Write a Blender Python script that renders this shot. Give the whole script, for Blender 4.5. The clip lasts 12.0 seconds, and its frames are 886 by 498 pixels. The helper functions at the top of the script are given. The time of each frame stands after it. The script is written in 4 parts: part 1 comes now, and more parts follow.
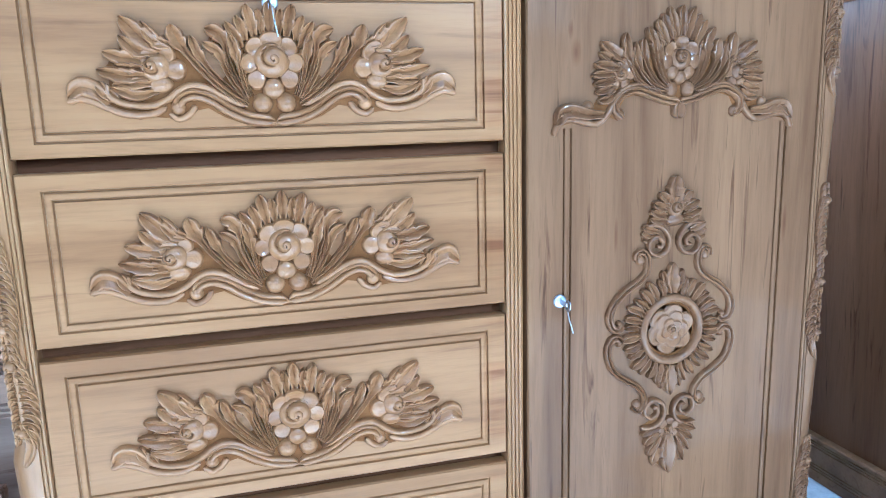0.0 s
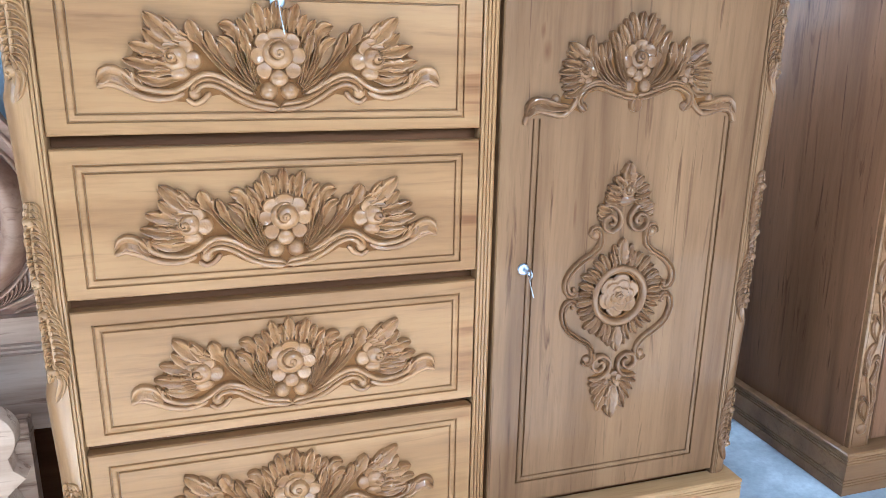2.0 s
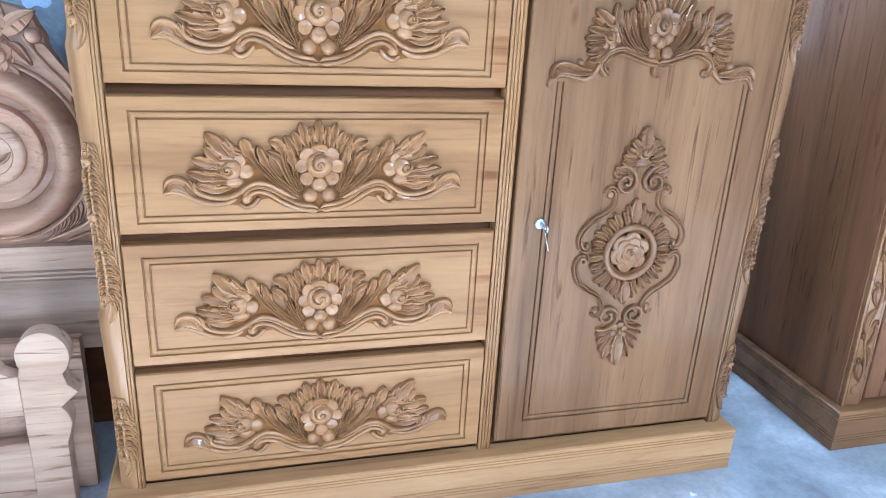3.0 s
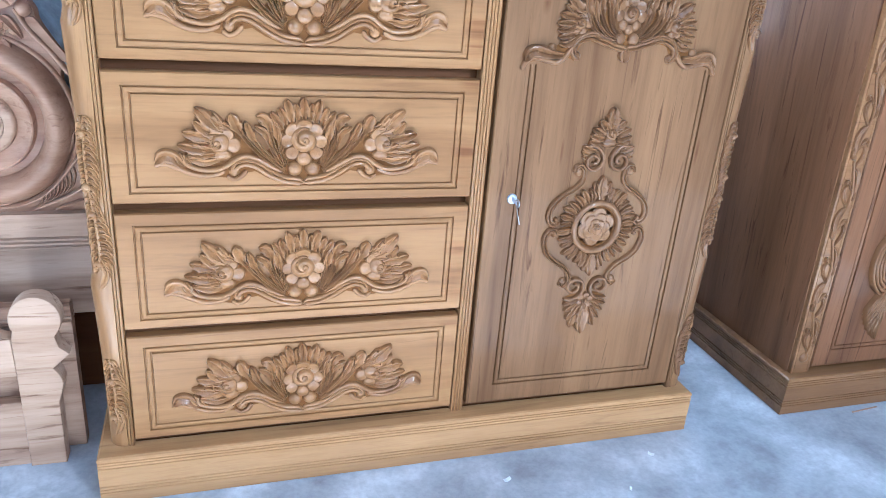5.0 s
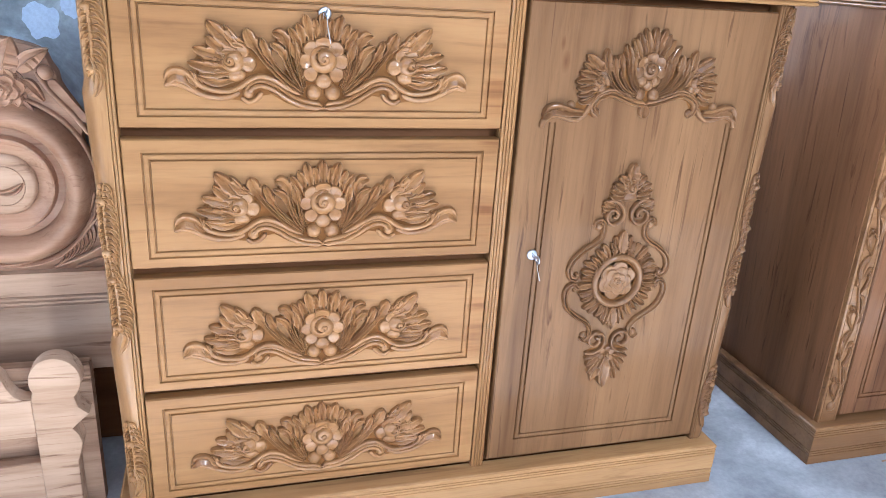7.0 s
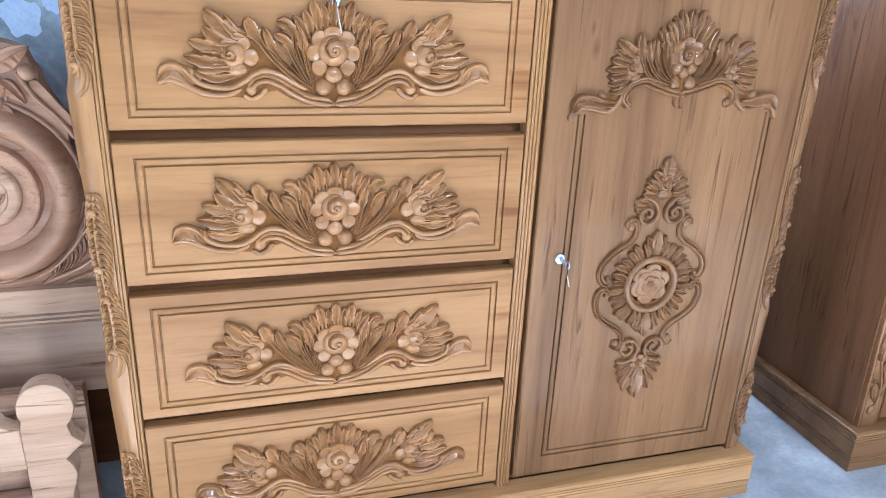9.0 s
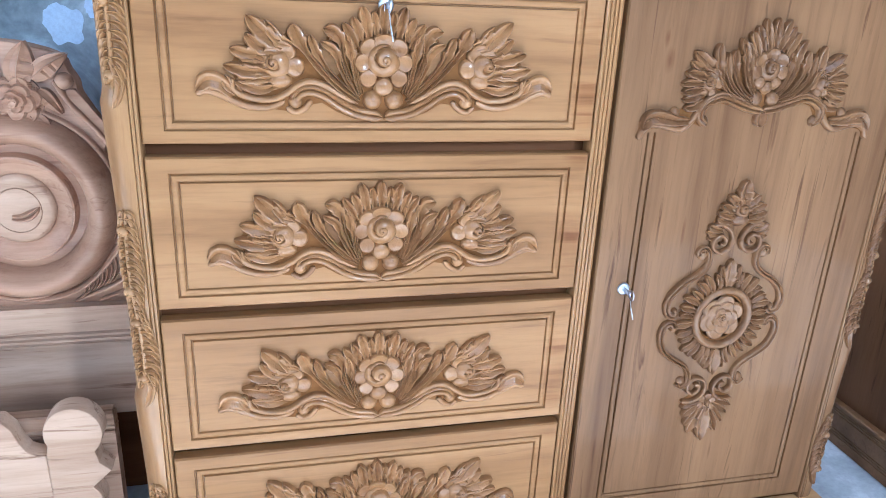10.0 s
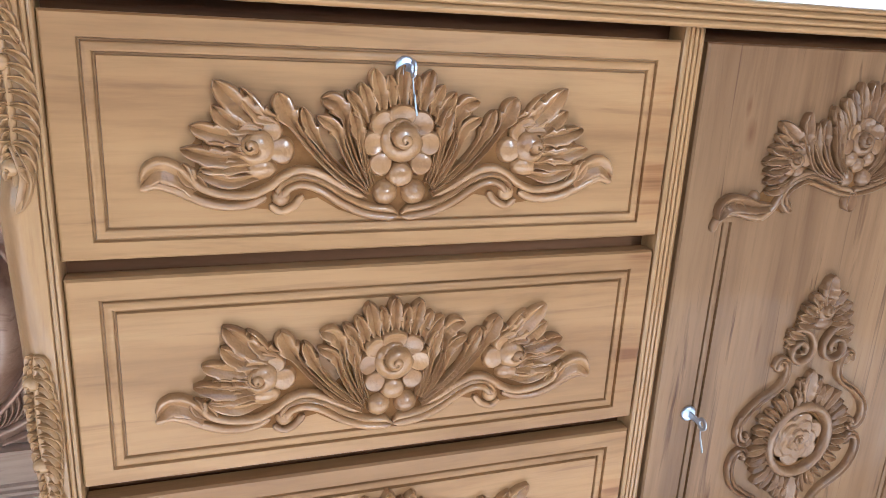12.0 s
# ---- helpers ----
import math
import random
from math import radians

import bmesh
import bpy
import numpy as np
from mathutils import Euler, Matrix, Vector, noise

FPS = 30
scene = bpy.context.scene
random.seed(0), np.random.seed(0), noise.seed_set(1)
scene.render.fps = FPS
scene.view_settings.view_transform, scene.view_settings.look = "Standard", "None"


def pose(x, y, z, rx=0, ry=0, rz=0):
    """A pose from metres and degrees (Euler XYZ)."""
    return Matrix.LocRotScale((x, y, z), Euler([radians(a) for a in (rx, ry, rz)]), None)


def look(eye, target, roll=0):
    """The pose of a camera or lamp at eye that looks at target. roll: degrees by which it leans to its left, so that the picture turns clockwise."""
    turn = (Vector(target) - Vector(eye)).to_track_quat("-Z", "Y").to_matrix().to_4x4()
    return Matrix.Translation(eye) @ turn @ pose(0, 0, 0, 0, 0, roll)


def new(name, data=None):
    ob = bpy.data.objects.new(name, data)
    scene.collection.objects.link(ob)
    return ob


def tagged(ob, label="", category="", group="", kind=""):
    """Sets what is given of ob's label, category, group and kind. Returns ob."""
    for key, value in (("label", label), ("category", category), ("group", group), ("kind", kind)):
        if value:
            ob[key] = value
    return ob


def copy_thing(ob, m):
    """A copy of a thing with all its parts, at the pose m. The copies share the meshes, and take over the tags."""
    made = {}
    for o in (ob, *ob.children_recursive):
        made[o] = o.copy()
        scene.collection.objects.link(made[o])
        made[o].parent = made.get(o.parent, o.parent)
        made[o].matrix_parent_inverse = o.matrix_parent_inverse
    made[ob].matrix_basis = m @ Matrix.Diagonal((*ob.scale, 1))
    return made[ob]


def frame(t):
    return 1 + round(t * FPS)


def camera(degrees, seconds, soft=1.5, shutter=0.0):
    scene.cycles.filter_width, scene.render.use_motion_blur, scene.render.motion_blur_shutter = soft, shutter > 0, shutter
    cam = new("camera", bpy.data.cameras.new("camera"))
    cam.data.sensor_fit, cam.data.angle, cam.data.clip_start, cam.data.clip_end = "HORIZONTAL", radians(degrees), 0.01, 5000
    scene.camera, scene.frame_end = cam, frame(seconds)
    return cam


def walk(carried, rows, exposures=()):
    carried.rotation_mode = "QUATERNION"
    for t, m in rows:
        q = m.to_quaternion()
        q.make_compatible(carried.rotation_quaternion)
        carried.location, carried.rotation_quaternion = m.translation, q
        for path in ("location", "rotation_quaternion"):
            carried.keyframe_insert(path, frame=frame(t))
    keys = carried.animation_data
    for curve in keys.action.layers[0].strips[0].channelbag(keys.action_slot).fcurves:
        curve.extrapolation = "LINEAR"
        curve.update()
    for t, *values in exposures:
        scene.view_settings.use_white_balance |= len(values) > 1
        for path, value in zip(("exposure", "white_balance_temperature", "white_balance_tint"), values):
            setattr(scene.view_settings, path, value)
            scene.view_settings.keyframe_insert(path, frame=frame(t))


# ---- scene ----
cam = camera(61.5, 12.0, soft=0.45)
PATH = [
    (0, (0.328, -1.006, 0.888), (0.852, 0.885, 0.502), -1.5),
    (0.5, (0.316, -1.043, 0.936), (0.803, 0.848, 0.501), -1.0),
    (1, (0.31, -1.079, 0.963), (0.759, 0.814, 0.499), -0.6),
    (1.5, (0.302, -1.106, 0.973), (0.808, 0.756, 0.446), 0.8),
    (2, (0.281, -1.133, 0.974), (0.864, 0.699, 0.425), 1.0),
    (2.5, (0.278, -1.175, 0.99), (0.81, 0.649, 0.364), 1.5),
    (3, (0.261, -1.205, 1.016), (0.776, 0.596, 0.314), 3.2),
    (3.5, (0.264, -1.223, 1.022), (0.835, 0.54, 0.269), 4.3),
    (3.7, (0.264, -1.226, 1.022), (0.844, 0.539, 0.281), 5.3),
    (5.3, (0.232, -1.278, 1.057), (0.81, 0.477, 0.292), 4.6),
    (5.5, (0.234, -1.275, 1.08), (0.809, 0.492, 0.34), 4.5),
    (6, (0.232, -1.275, 1.106), (0.806, 0.51, 0.411), 4.2),
    (6.5, (0.234, -1.271, 1.117), (0.801, 0.512, 0.41), 3.9),
    (7, (0.233, -1.235, 1.104), (0.776, 0.551, 0.386), 3.8),
    (7.2, (0.234, -1.216, 1.102), (0.787, 0.569, 0.389), 3.8),
    (9, (0.217, -1.117, 1.078), (0.776, 0.66, 0.352), 2.7),
    (9.5, (0.216, -1.084, 1.074), (0.747, 0.705, 0.354), 2.7),
    (10, (0.226, -1.02, 1.064), (0.68, 0.797, 0.362), 2.7),
    (10.5, (0.237, -0.965, 1.054), (0.651, 0.883, 0.413), 3.6),
    (11, (0.232, -0.909, 1.05), (0.662, 0.94, 0.422), 4.4),
    (11.5, (0.216, -0.83, 1.047), (0.747, 1.011, 0.475), 3.6),
    (12, (0.188, -0.718, 1.061), (0.815, 1.089, 0.477), 3.1),
]
EXPOSURE = [
    (0.0, 3.69, 4080, -5), (1.0, 3.69, 4180, -3), (1.5, 3.66, 4530, -2), (2.0, 3.72, 4630, -4), (2.5, 3.74, 4490, -3), (3.5, 3.74, 4580, 0),
    (5.5, 3.70, 4680, 2), (6.2, 3.65, 5370, 6), (7.2, 3.63, 5320, 6), (9.0, 3.64, 5040, 3), (9.5, 3.63, 4950, 2),
    (10.5, 3.60, 4690, 2), (11.5, 3.56, 4680, 1), (12.0, 3.42, 5000, 1),
]
walk(cam, [(t, look(eye, target, roll)) for t, eye, target, roll in PATH], EXPOSURE)

# ---- light ----
world = bpy.data.worlds.new("world")
scene.world = world
world.use_nodes = True
wn = world.node_tree.nodes
sky = wn.new("ShaderNodeTexSky")
sky.sky_type, sky.sun_disc = "NISHITA", False
sky.sun_elevation, sky.sun_rotation = radians(41), radians(185)
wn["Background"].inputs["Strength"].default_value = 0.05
world.node_tree.links.new(sky.outputs[0], wn["Background"].inputs[0])


def daylight(name, x, y, z, width, height, watts, colour, aim):
    """A lamp that stands for sky light in an opening of the room."""
    data = bpy.data.lights.new(name, "AREA")
    data.shape, data.size, data.size_y, data.energy, data.color = "RECTANGLE", width, height, watts, colour
    lamp = new(name, data)
    lamp.matrix_world = look((x, y, z), aim)
    return lamp


daylight("daylight_doorway", 1.72, -3.12, 1.78, 0.24, 0.9, 6, (0.97, 0.98, 1.0), (1.2, 0, 0.7))
daylight("daylight_window", -2.95, -1.3, 1.3, 1.4, 1.2, 2.6, (0.98, 0.98, 1.0), (0, -1.0, 0.2))
# overhead fill added to brighten the floor; its opening is made up
daylight("daylight_rooflight", 1.0, -1.45, 3.02, 1.5, 1.1, 1.0, (0.97, 0.98, 1.0), (1.0, -1.4, 0))
sun_data = bpy.data.lights.new("sun", "SUN")
sun_data.energy, sun_data.angle, sun_data.color = 5.0, radians(0.6), (1.0, 0.94, 0.86)
sun = new("sun", sun_data)
sun.matrix_world = look((0.2, -4.0, 4.0), (0.4, -1.6, 1.90))


# ---- materials ----
def nodes_of(name):
    m = bpy.data.materials.new(name)
    m.use_nodes = True
    t = m.node_tree
    return m, t, t.nodes["Principled BSDF"]


def add(t, kind, **values):
    n = t.nodes.new("ShaderNode" + kind)
    for key, value in values.items():
        n.inputs[key.replace("_", " ")].default_value = value
    return n


def ramp(t, fac, stops):
    n = t.nodes.new("ShaderNodeValToRGB")
    while len(n.color_ramp.elements) < len(stops):
        n.color_ramp.elements.new(0.5)
    for e, (p, c) in zip(n.color_ramp.elements, stops):
        e.position, e.color = p, (*c, 1)
    t.links.new(fac, n.inputs["Fac"])
    return n.outputs["Color"]


def mix(t, fac, a, b, how="MIX"):
    n = t.nodes.new("ShaderNodeMix")
    n.data_type, n.blend_type = "RGBA", how
    for socket, value in ((n.inputs[0], fac), (n.inputs[6], a), (n.inputs[7], b)):
        if isinstance(value, (int, float)):
            socket.default_value = value
        elif isinstance(value, tuple):
            socket.default_value = (*value, 1)
        else:
            t.links.new(value, socket)
    return n.outputs[2]


def grain_coords(t, axis, spread=7.0):
    """Object coordinates moved by a random step for each object, with x turned along the grain."""
    co, info = t.nodes.new("ShaderNodeTexCoord"), t.nodes.new("ShaderNodeObjectInfo")
    mul = t.nodes.new("ShaderNodeVectorMath")
    mul.operation = "MULTIPLY_ADD"
    mul.inputs[1].default_value = (spread, spread * 0.7, spread * 1.3)
    t.links.new(info.outputs["Random"], mul.inputs[0])
    t.links.new(co.outputs["Object"], mul.inputs[2])
    mp = t.nodes.new("ShaderNodeMapping")
    mp.inputs["Scale"].default_value = {"x": (0.07, 1, 1), "z": (1, 1, 0.07), "y": (1, 0.07, 1)}[axis]
    t.links.new(mul.outputs[0], mp.inputs[0])
    return mp.outputs[0]


def noise_tex(t, vec, scale, detail=4.0, rough=0.55, warp=0.0):
    n = add(t, "TexNoise", Scale=scale, Detail=detail, Roughness=rough, Distortion=warp)
    t.links.new(vec, n.inputs["Vector"])
    return n.outputs["Fac"]


def wood(name, axis, light, mid, dark, rough=0.3, coat=0.5, streak=0.5, relief=0.12, broad=9.0, chisel=0.0, knots=(), ends=0.0, sheen=0.22, polish=0.07):
    m, t, p = nodes_of(name)
    v = grain_coords(t, axis)
    base = ramp(t, noise_tex(t, v, broad, 3, 0.5, 0.9), [(0.3, dark), (0.5, mid), (0.72, light)])
    fine = ramp(t, noise_tex(t, v, 130, 4, 0.65, 0.3), [(0.32, (0.72, 0.68, 0.62)), (0.55, (1, 1, 1))])
    col = mix(t, 0.5, base, fine, "MULTIPLY")
    loose = t.nodes.new("ShaderNodeMapping")
    loose.inputs["Scale"].default_value = {"x": (4, 1, 1), "z": (1, 1, 4), "y": (1, 4, 1)}[axis]
    t.links.new(v, loose.inputs[0])
    cloud = ramp(t, noise_tex(t, loose.outputs[0], 7, 3, 0.5, 0.6), [(0.32, (0.80, 0.76, 0.72)), (0.66, (1, 1, 1))])
    col = mix(t, 0.8, col, cloud, "MULTIPLY")
    lines = ramp(t, noise_tex(t, v, 34, 5, 0.6, 1.6), [(0.30, (0.42, 0.33, 0.27)), (0.42, (1, 1, 1))])
    col = mix(t, streak, col, lines, "MULTIPLY")
    place = t.nodes.new("ShaderNodeTexCoord").outputs["Object"]
    for kx, kz, size, tall in knots:
        near = t.nodes.new("ShaderNodeMapping")
        near.inputs["Location"].default_value = (-kx / size, 0, -kz / (size * tall))
        near.inputs["Scale"].default_value = (1 / size, 0, 1 / (size * tall))
        t.links.new(place, near.inputs[0])
        wob = t.nodes.new("ShaderNodeVectorMath")
        wob.operation = "ADD"
        t.links.new(near.outputs[0], wob.inputs[0])
        t.links.new(mix(t, 1.0, (0, 0, 0), noise_tex(t, v, 60, 3, 0.6, 0.5), "ADD"), wob.inputs[1])
        far = t.nodes.new("ShaderNodeVectorMath")
        far.operation = "LENGTH"
        t.links.new(wob.outputs[0], far.inputs[0])
        col = mix(t, 1.0, col, ramp(t, far.outputs["Value"], [(0.30, (0.45, 0.34, 0.27)), (0.62, (0.80, 0.72, 0.66)), (1.0, (1, 1, 1))]), "MULTIPLY")
    if ends:
        pores = add(t, "TexVoronoi", Scale=8.0)
        t.links.new(loose.outputs[0], pores.inputs["Vector"])
        col = mix(t, 0.8, col, ramp(t, pores.outputs["Distance"], [(0.010, (0.45, 0.32, 0.24)), (0.020, (1, 1, 1))]), "MULTIPLY")
        axes = t.nodes.new("ShaderNodeSeparateXYZ")
        t.links.new(place, axes.inputs[0])
        edge_mask = ramp(t, axes.outputs[0], [(0.270, (0, 0, 0)), (0.292, (1, 1, 1))])
        marks = ramp(t, noise_tex(t, v, 22, 4, 0.6, 1.2), [(0.34, (0.60, 0.46, 0.34)), (0.44, (0.92, 0.86, 0.80)), (0.54, (1, 1, 1))])
        col = mix(t, 1.0, col, mix(t, edge_mask, (1, 1, 1), marks), "MULTIPLY")
    t.links.new(col, p.inputs["Base Color"])
    gloss = ramp(t, noise_tex(t, v, 45, 3), [(0.3, (rough * 0.8,) * 3), (0.7, (rough * 1.35,) * 3)])
    t.links.new(gloss, p.inputs["Roughness"])
    p.inputs["Coat Weight"].default_value = coat
    p.inputs["Coat Roughness"].default_value = polish
    p.inputs["Specular IOR Level"].default_value = sheen
    p.inputs["Coat IOR"].default_value = 1.6
    b = add(t, "Bump", Strength=relief, Distance=0.002)
    t.links.new(noise_tex(t, v, 160, 4, 0.6), b.inputs["Height"])
    if chisel:
        c = add(t, "Bump", Strength=chisel, Distance=0.003)
        t.links.new(noise_tex(t, t.nodes.new("ShaderNodeTexCoord").outputs["Object"], 90, 2, 0.5), c.inputs["Height"])
        t.links.new(b.outputs[0], c.inputs["Normal"])
        b = c
    t.links.new(b.outputs[0], p.inputs["Normal"])
    return m


LIGHT, MID, DARK = (0.330, 0.171, 0.068), (0.288, 0.144, 0.054), (0.220, 0.103, 0.036)
VARNISH_X = wood("varnished_wood_level_grain", "x", LIGHT, MID, DARK, rough=0.5, coat=0.10, streak=0.45, sheen=0.12)
DRAWER = wood("varnished_drawer_wood", "x", LIGHT, MID, DARK, rough=0.5, coat=0.10, streak=0.38, ends=1.0, sheen=0.12, polish=0.30)
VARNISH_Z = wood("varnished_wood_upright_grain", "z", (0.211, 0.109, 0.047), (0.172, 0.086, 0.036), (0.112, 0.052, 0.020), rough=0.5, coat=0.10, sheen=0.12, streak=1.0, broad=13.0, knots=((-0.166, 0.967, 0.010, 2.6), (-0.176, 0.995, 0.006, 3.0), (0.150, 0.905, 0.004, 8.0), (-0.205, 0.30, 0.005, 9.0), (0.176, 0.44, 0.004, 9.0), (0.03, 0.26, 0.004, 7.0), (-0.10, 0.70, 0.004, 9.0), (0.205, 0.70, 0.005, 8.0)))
CARVED = wood("varnished_carved_wood", "x", (0.322, 0.160, 0.062), (0.280, 0.135, 0.050), (0.210, 0.094, 0.034), rough=0.42, coat=0.40, sheen=0.12, polish=0.17, streak=0.4, chisel=0.8)
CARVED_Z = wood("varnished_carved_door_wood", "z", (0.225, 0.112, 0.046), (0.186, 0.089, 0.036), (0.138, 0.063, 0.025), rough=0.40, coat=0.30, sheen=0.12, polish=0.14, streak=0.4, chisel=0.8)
# ground darker than the carving: crevice shade put into colour, plus stain
GROUND = wood("shade_and_stain_ground", "x", (0.195, 0.086, 0.027), (0.160, 0.068, 0.021), (0.112, 0.046, 0.014), rough=0.7, coat=0.0, sheen=0.04, streak=0.3, chisel=0.5)
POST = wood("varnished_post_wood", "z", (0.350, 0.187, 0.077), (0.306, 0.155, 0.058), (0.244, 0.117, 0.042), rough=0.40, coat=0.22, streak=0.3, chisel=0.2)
# cabinet varnish lightened for the plinth, making up for weak light low down
BASE_X = wood("lightened_plinth_wood", "x", (0.489, 0.277, 0.124), (0.428, 0.232, 0.095), (0.330, 0.166, 0.065), rough=0.4, coat=0.3, streak=0.5)
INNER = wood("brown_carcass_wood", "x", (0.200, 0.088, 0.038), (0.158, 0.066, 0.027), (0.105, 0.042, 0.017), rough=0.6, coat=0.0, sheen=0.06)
BROWN_Z = wood("brown_varnished_wood_upright_grain", "z", (0.215, 0.100, 0.045), (0.168, 0.075, 0.033), (0.098, 0.042, 0.018), rough=0.45, coat=0.10, sheen=0.12, streak=1.0, broad=8.0)
BROWN_X = wood("brown_varnished_wood_level_grain", "x", (0.270, 0.138, 0.058), (0.224, 0.110, 0.045), (0.160, 0.075, 0.029), rough=0.4, coat=0.3, sheen=0.15, streak=0.5)
BROWN_C = wood("brown_varnished_carved_wood", "z", (0.225, 0.110, 0.045), (0.190, 0.090, 0.036), (0.145, 0.066, 0.025), rough=0.42, coat=0.25, sheen=0.12, polish=0.16, streak=0.3, chisel=0.6)
RAW_X = wood("raw_sanded_wood", "x", (0.535, 0.366, 0.252), (0.455, 0.292, 0.190), (0.295, 0.168, 0.103), rough=0.62, coat=0.0, streak=1.0, relief=0.4, broad=14.0)
RAW_C = wood("raw_carved_wood", "x", (0.460, 0.275, 0.174), (0.390, 0.217, 0.132), (0.296, 0.154, 0.089), rough=0.5, coat=0.08, streak=0.6, relief=0.3, broad=16.0)


def metal(name, colour, rough):
    m, t, p = nodes_of(name)
    v = t.nodes.new("ShaderNodeTexCoord").outputs["Object"]
    t.links.new(ramp(t, noise_tex(t, v, 300, 3), [(0.3, (rough * 0.7,) * 3), (0.7, (rough * 1.5,) * 3)]), p.inputs["Roughness"])
    p.inputs["Base Color"].default_value, p.inputs["Metallic"].default_value = (*colour, 1), 1
    return m


DULL = metal("dull_steel", (0.36, 0.35, 0.34), 0.5)
STEEL = metal("chromed_steel", (0.46, 0.47, 0.52), 0.38)


def plaster(name, tones, scale, bump=0.25, rough=0.8, warp=0.8):
    m, t, p = nodes_of(name)
    v = t.nodes.new("ShaderNodeTexCoord").outputs["Object"]
    n = len(tones)
    stops = [(0.32 + 0.36 * i / (n - 1), c) for i, c in enumerate(tones)]
    col = ramp(t, noise_tex(t, v, scale, 6, 0.62, warp), stops)
    grit = ramp(t, noise_tex(t, v, scale * 14, 4, 0.6), [(0.35, (0.78, 0.78, 0.80)), (0.6, (1, 1, 1))])
    t.links.new(mix(t, 0.6, col, grit, "MULTIPLY"), p.inputs["Base Color"])
    p.inputs["Roughness"].default_value = rough
    b = add(t, "Bump", Strength=bump, Distance=0.004)
    t.links.new(noise_tex(t, v, scale * 9, 5, 0.6), b.inputs["Height"])
    t.links.new(b.outputs[0], p.inputs["Normal"])
    return m


CONCRETE = plaster("bluish_concrete", [(0.255, 0.258, 0.272), (0.350, 0.356, 0.372), (0.440, 0.448, 0.466), (0.640, 0.648, 0.662)], 5.5, 0.3, 0.5, 0.25)
DAMP = plaster("damp_grey_plaster", [(0.12, 0.132, 0.138), (0.23, 0.250, 0.268), (0.32, 0.345, 0.375), (0.50, 0.55, 0.62)], 6.0)
PALE = plaster("pale_blue_paint", [(0.50, 0.60, 0.76), (0.60, 0.69, 0.83), (0.66, 0.74, 0.86)], 3.0, 0.15)
WHITE = plaster("white_ceiling_paint", [(0.70, 0.72, 0.74), (0.78, 0.79, 0.80)], 2.0, 0.1)
# ceiling tone kept dark to hold back bounced light
ROOF = plaster("dark_low_bounce_ceiling", [(0.10, 0.09, 0.08), (0.16, 0.15, 0.13), (0.22, 0.20, 0.18)], 2.5, 0.1)
FLAKE = plaster("peeling_pale_paint", [(0.55, 0.63, 0.78), (0.66, 0.74, 0.88)], 12.0, 0.1)


# ---- mesh helpers ----
class Geo:
    def __init__(self):
        self.v, self.f = [], []

    def grid(self, rows, close_u=False, close_v=False):
        """Faces between rows of equally many points."""
        base, n, m = len(self.v), len(rows), len(rows[0])
        for r in rows:
            self.v.extend(tuple(p) for p in r)
        for i in range(n if close_v else n - 1):
            for j in range(m if close_u else m - 1):
                a, b = base + i * m, base + ((i + 1) % n) * m
                self.f.append((a + j, a + (j + 1) % m, b + (j + 1) % m, b + j))
        return base

    def cap(self, points):
        base = len(self.v)
        self.v.extend(tuple(p) for p in points)
        self.f.append(tuple(range(base, base + len(points))))

    def box(self, x0, x1, y0, y1, z0, z1, bevel=0.0):
        b = bevel
        loops = []
        for z, k in ((z0, b), (z0 + b, 0), (z1 - b, 0), (z1, b)):
            loops.append([(x0 + k, y0 + k, z), (x1 - k, y0 + k, z), (x1 - k, y1 - k, z), (x0 + k, y1 - k, z)])
        if not b:
            loops = [loops[0], loops[-1]]
        self.grid(loops, close_u=True)
        self.cap(loops[0][::-1])
        self.cap(loops[-1])

    def mesh(self, name, material, sharp=35):
        me = bpy.data.meshes.new(name)
        me.from_pydata(self.v, [], self.f)
        bm = bmesh.new()
        bm.from_mesh(me)
        bmesh.ops.remove_doubles(bm, verts=bm.verts, dist=1e-6)
        bmesh.ops.recalc_face_normals(bm, faces=bm.faces)
        if any(e.is_boundary for e in bm.edges):
            out = sum((f.normal * f.calc_area() for f in bm.faces), Vector())
            if out.y > 0:
                bmesh.ops.reverse_faces(bm, faces=bm.faces)
        bm.to_mesh(me)
        bm.free()
        me.polygons.foreach_set("use_smooth", [True] * len(me.polygons))
        me.set_sharp_from_angle(angle=radians(sharp))
        me.materials.append(material)
        return me


def part(name, geo, material, parent=None, label="", sharp=35):
    if name in ("carved_leaf", "carved_frond", "carved_ray", "carved_leaflet"):
        sharp = 30
    ob = new(name, geo.mesh(name, material, sharp) if isinstance(geo, Geo) else geo)
    ob.parent = parent
    return tagged(ob, label)


def thing(name, label, category, group="", kind="", at=(0, 0, 0)):
    ob = new(name)
    ob.location = at
    ob.empty_display_size = 0.1
    return tagged(ob, label, category, group, kind)


def ring_panel(x0, x1, z0, z1, rings, thick, lip=0.0):
    """A board whose face steps through mitred rings: (inset across, inset up, depth). Its top edge stands `lip` above the even frame."""
    g = Geo()
    top = lambda b: z1 - b + (lip if b < 0.01 else 0.0)
    loop = lambda a, b, y: [(x0 + a, y, z0 + b), (x1 - a, y, z0 + b), (x1 - a, y, top(b)), (x0 + a, y, top(b))]
    loops = [loop(0, 0, thick)] + [loop(*r) for r in rings]
    g.grid(loops, close_u=True)
    g.cap(loops[0][::-1])
    g.cap(loops[-1])
    return g


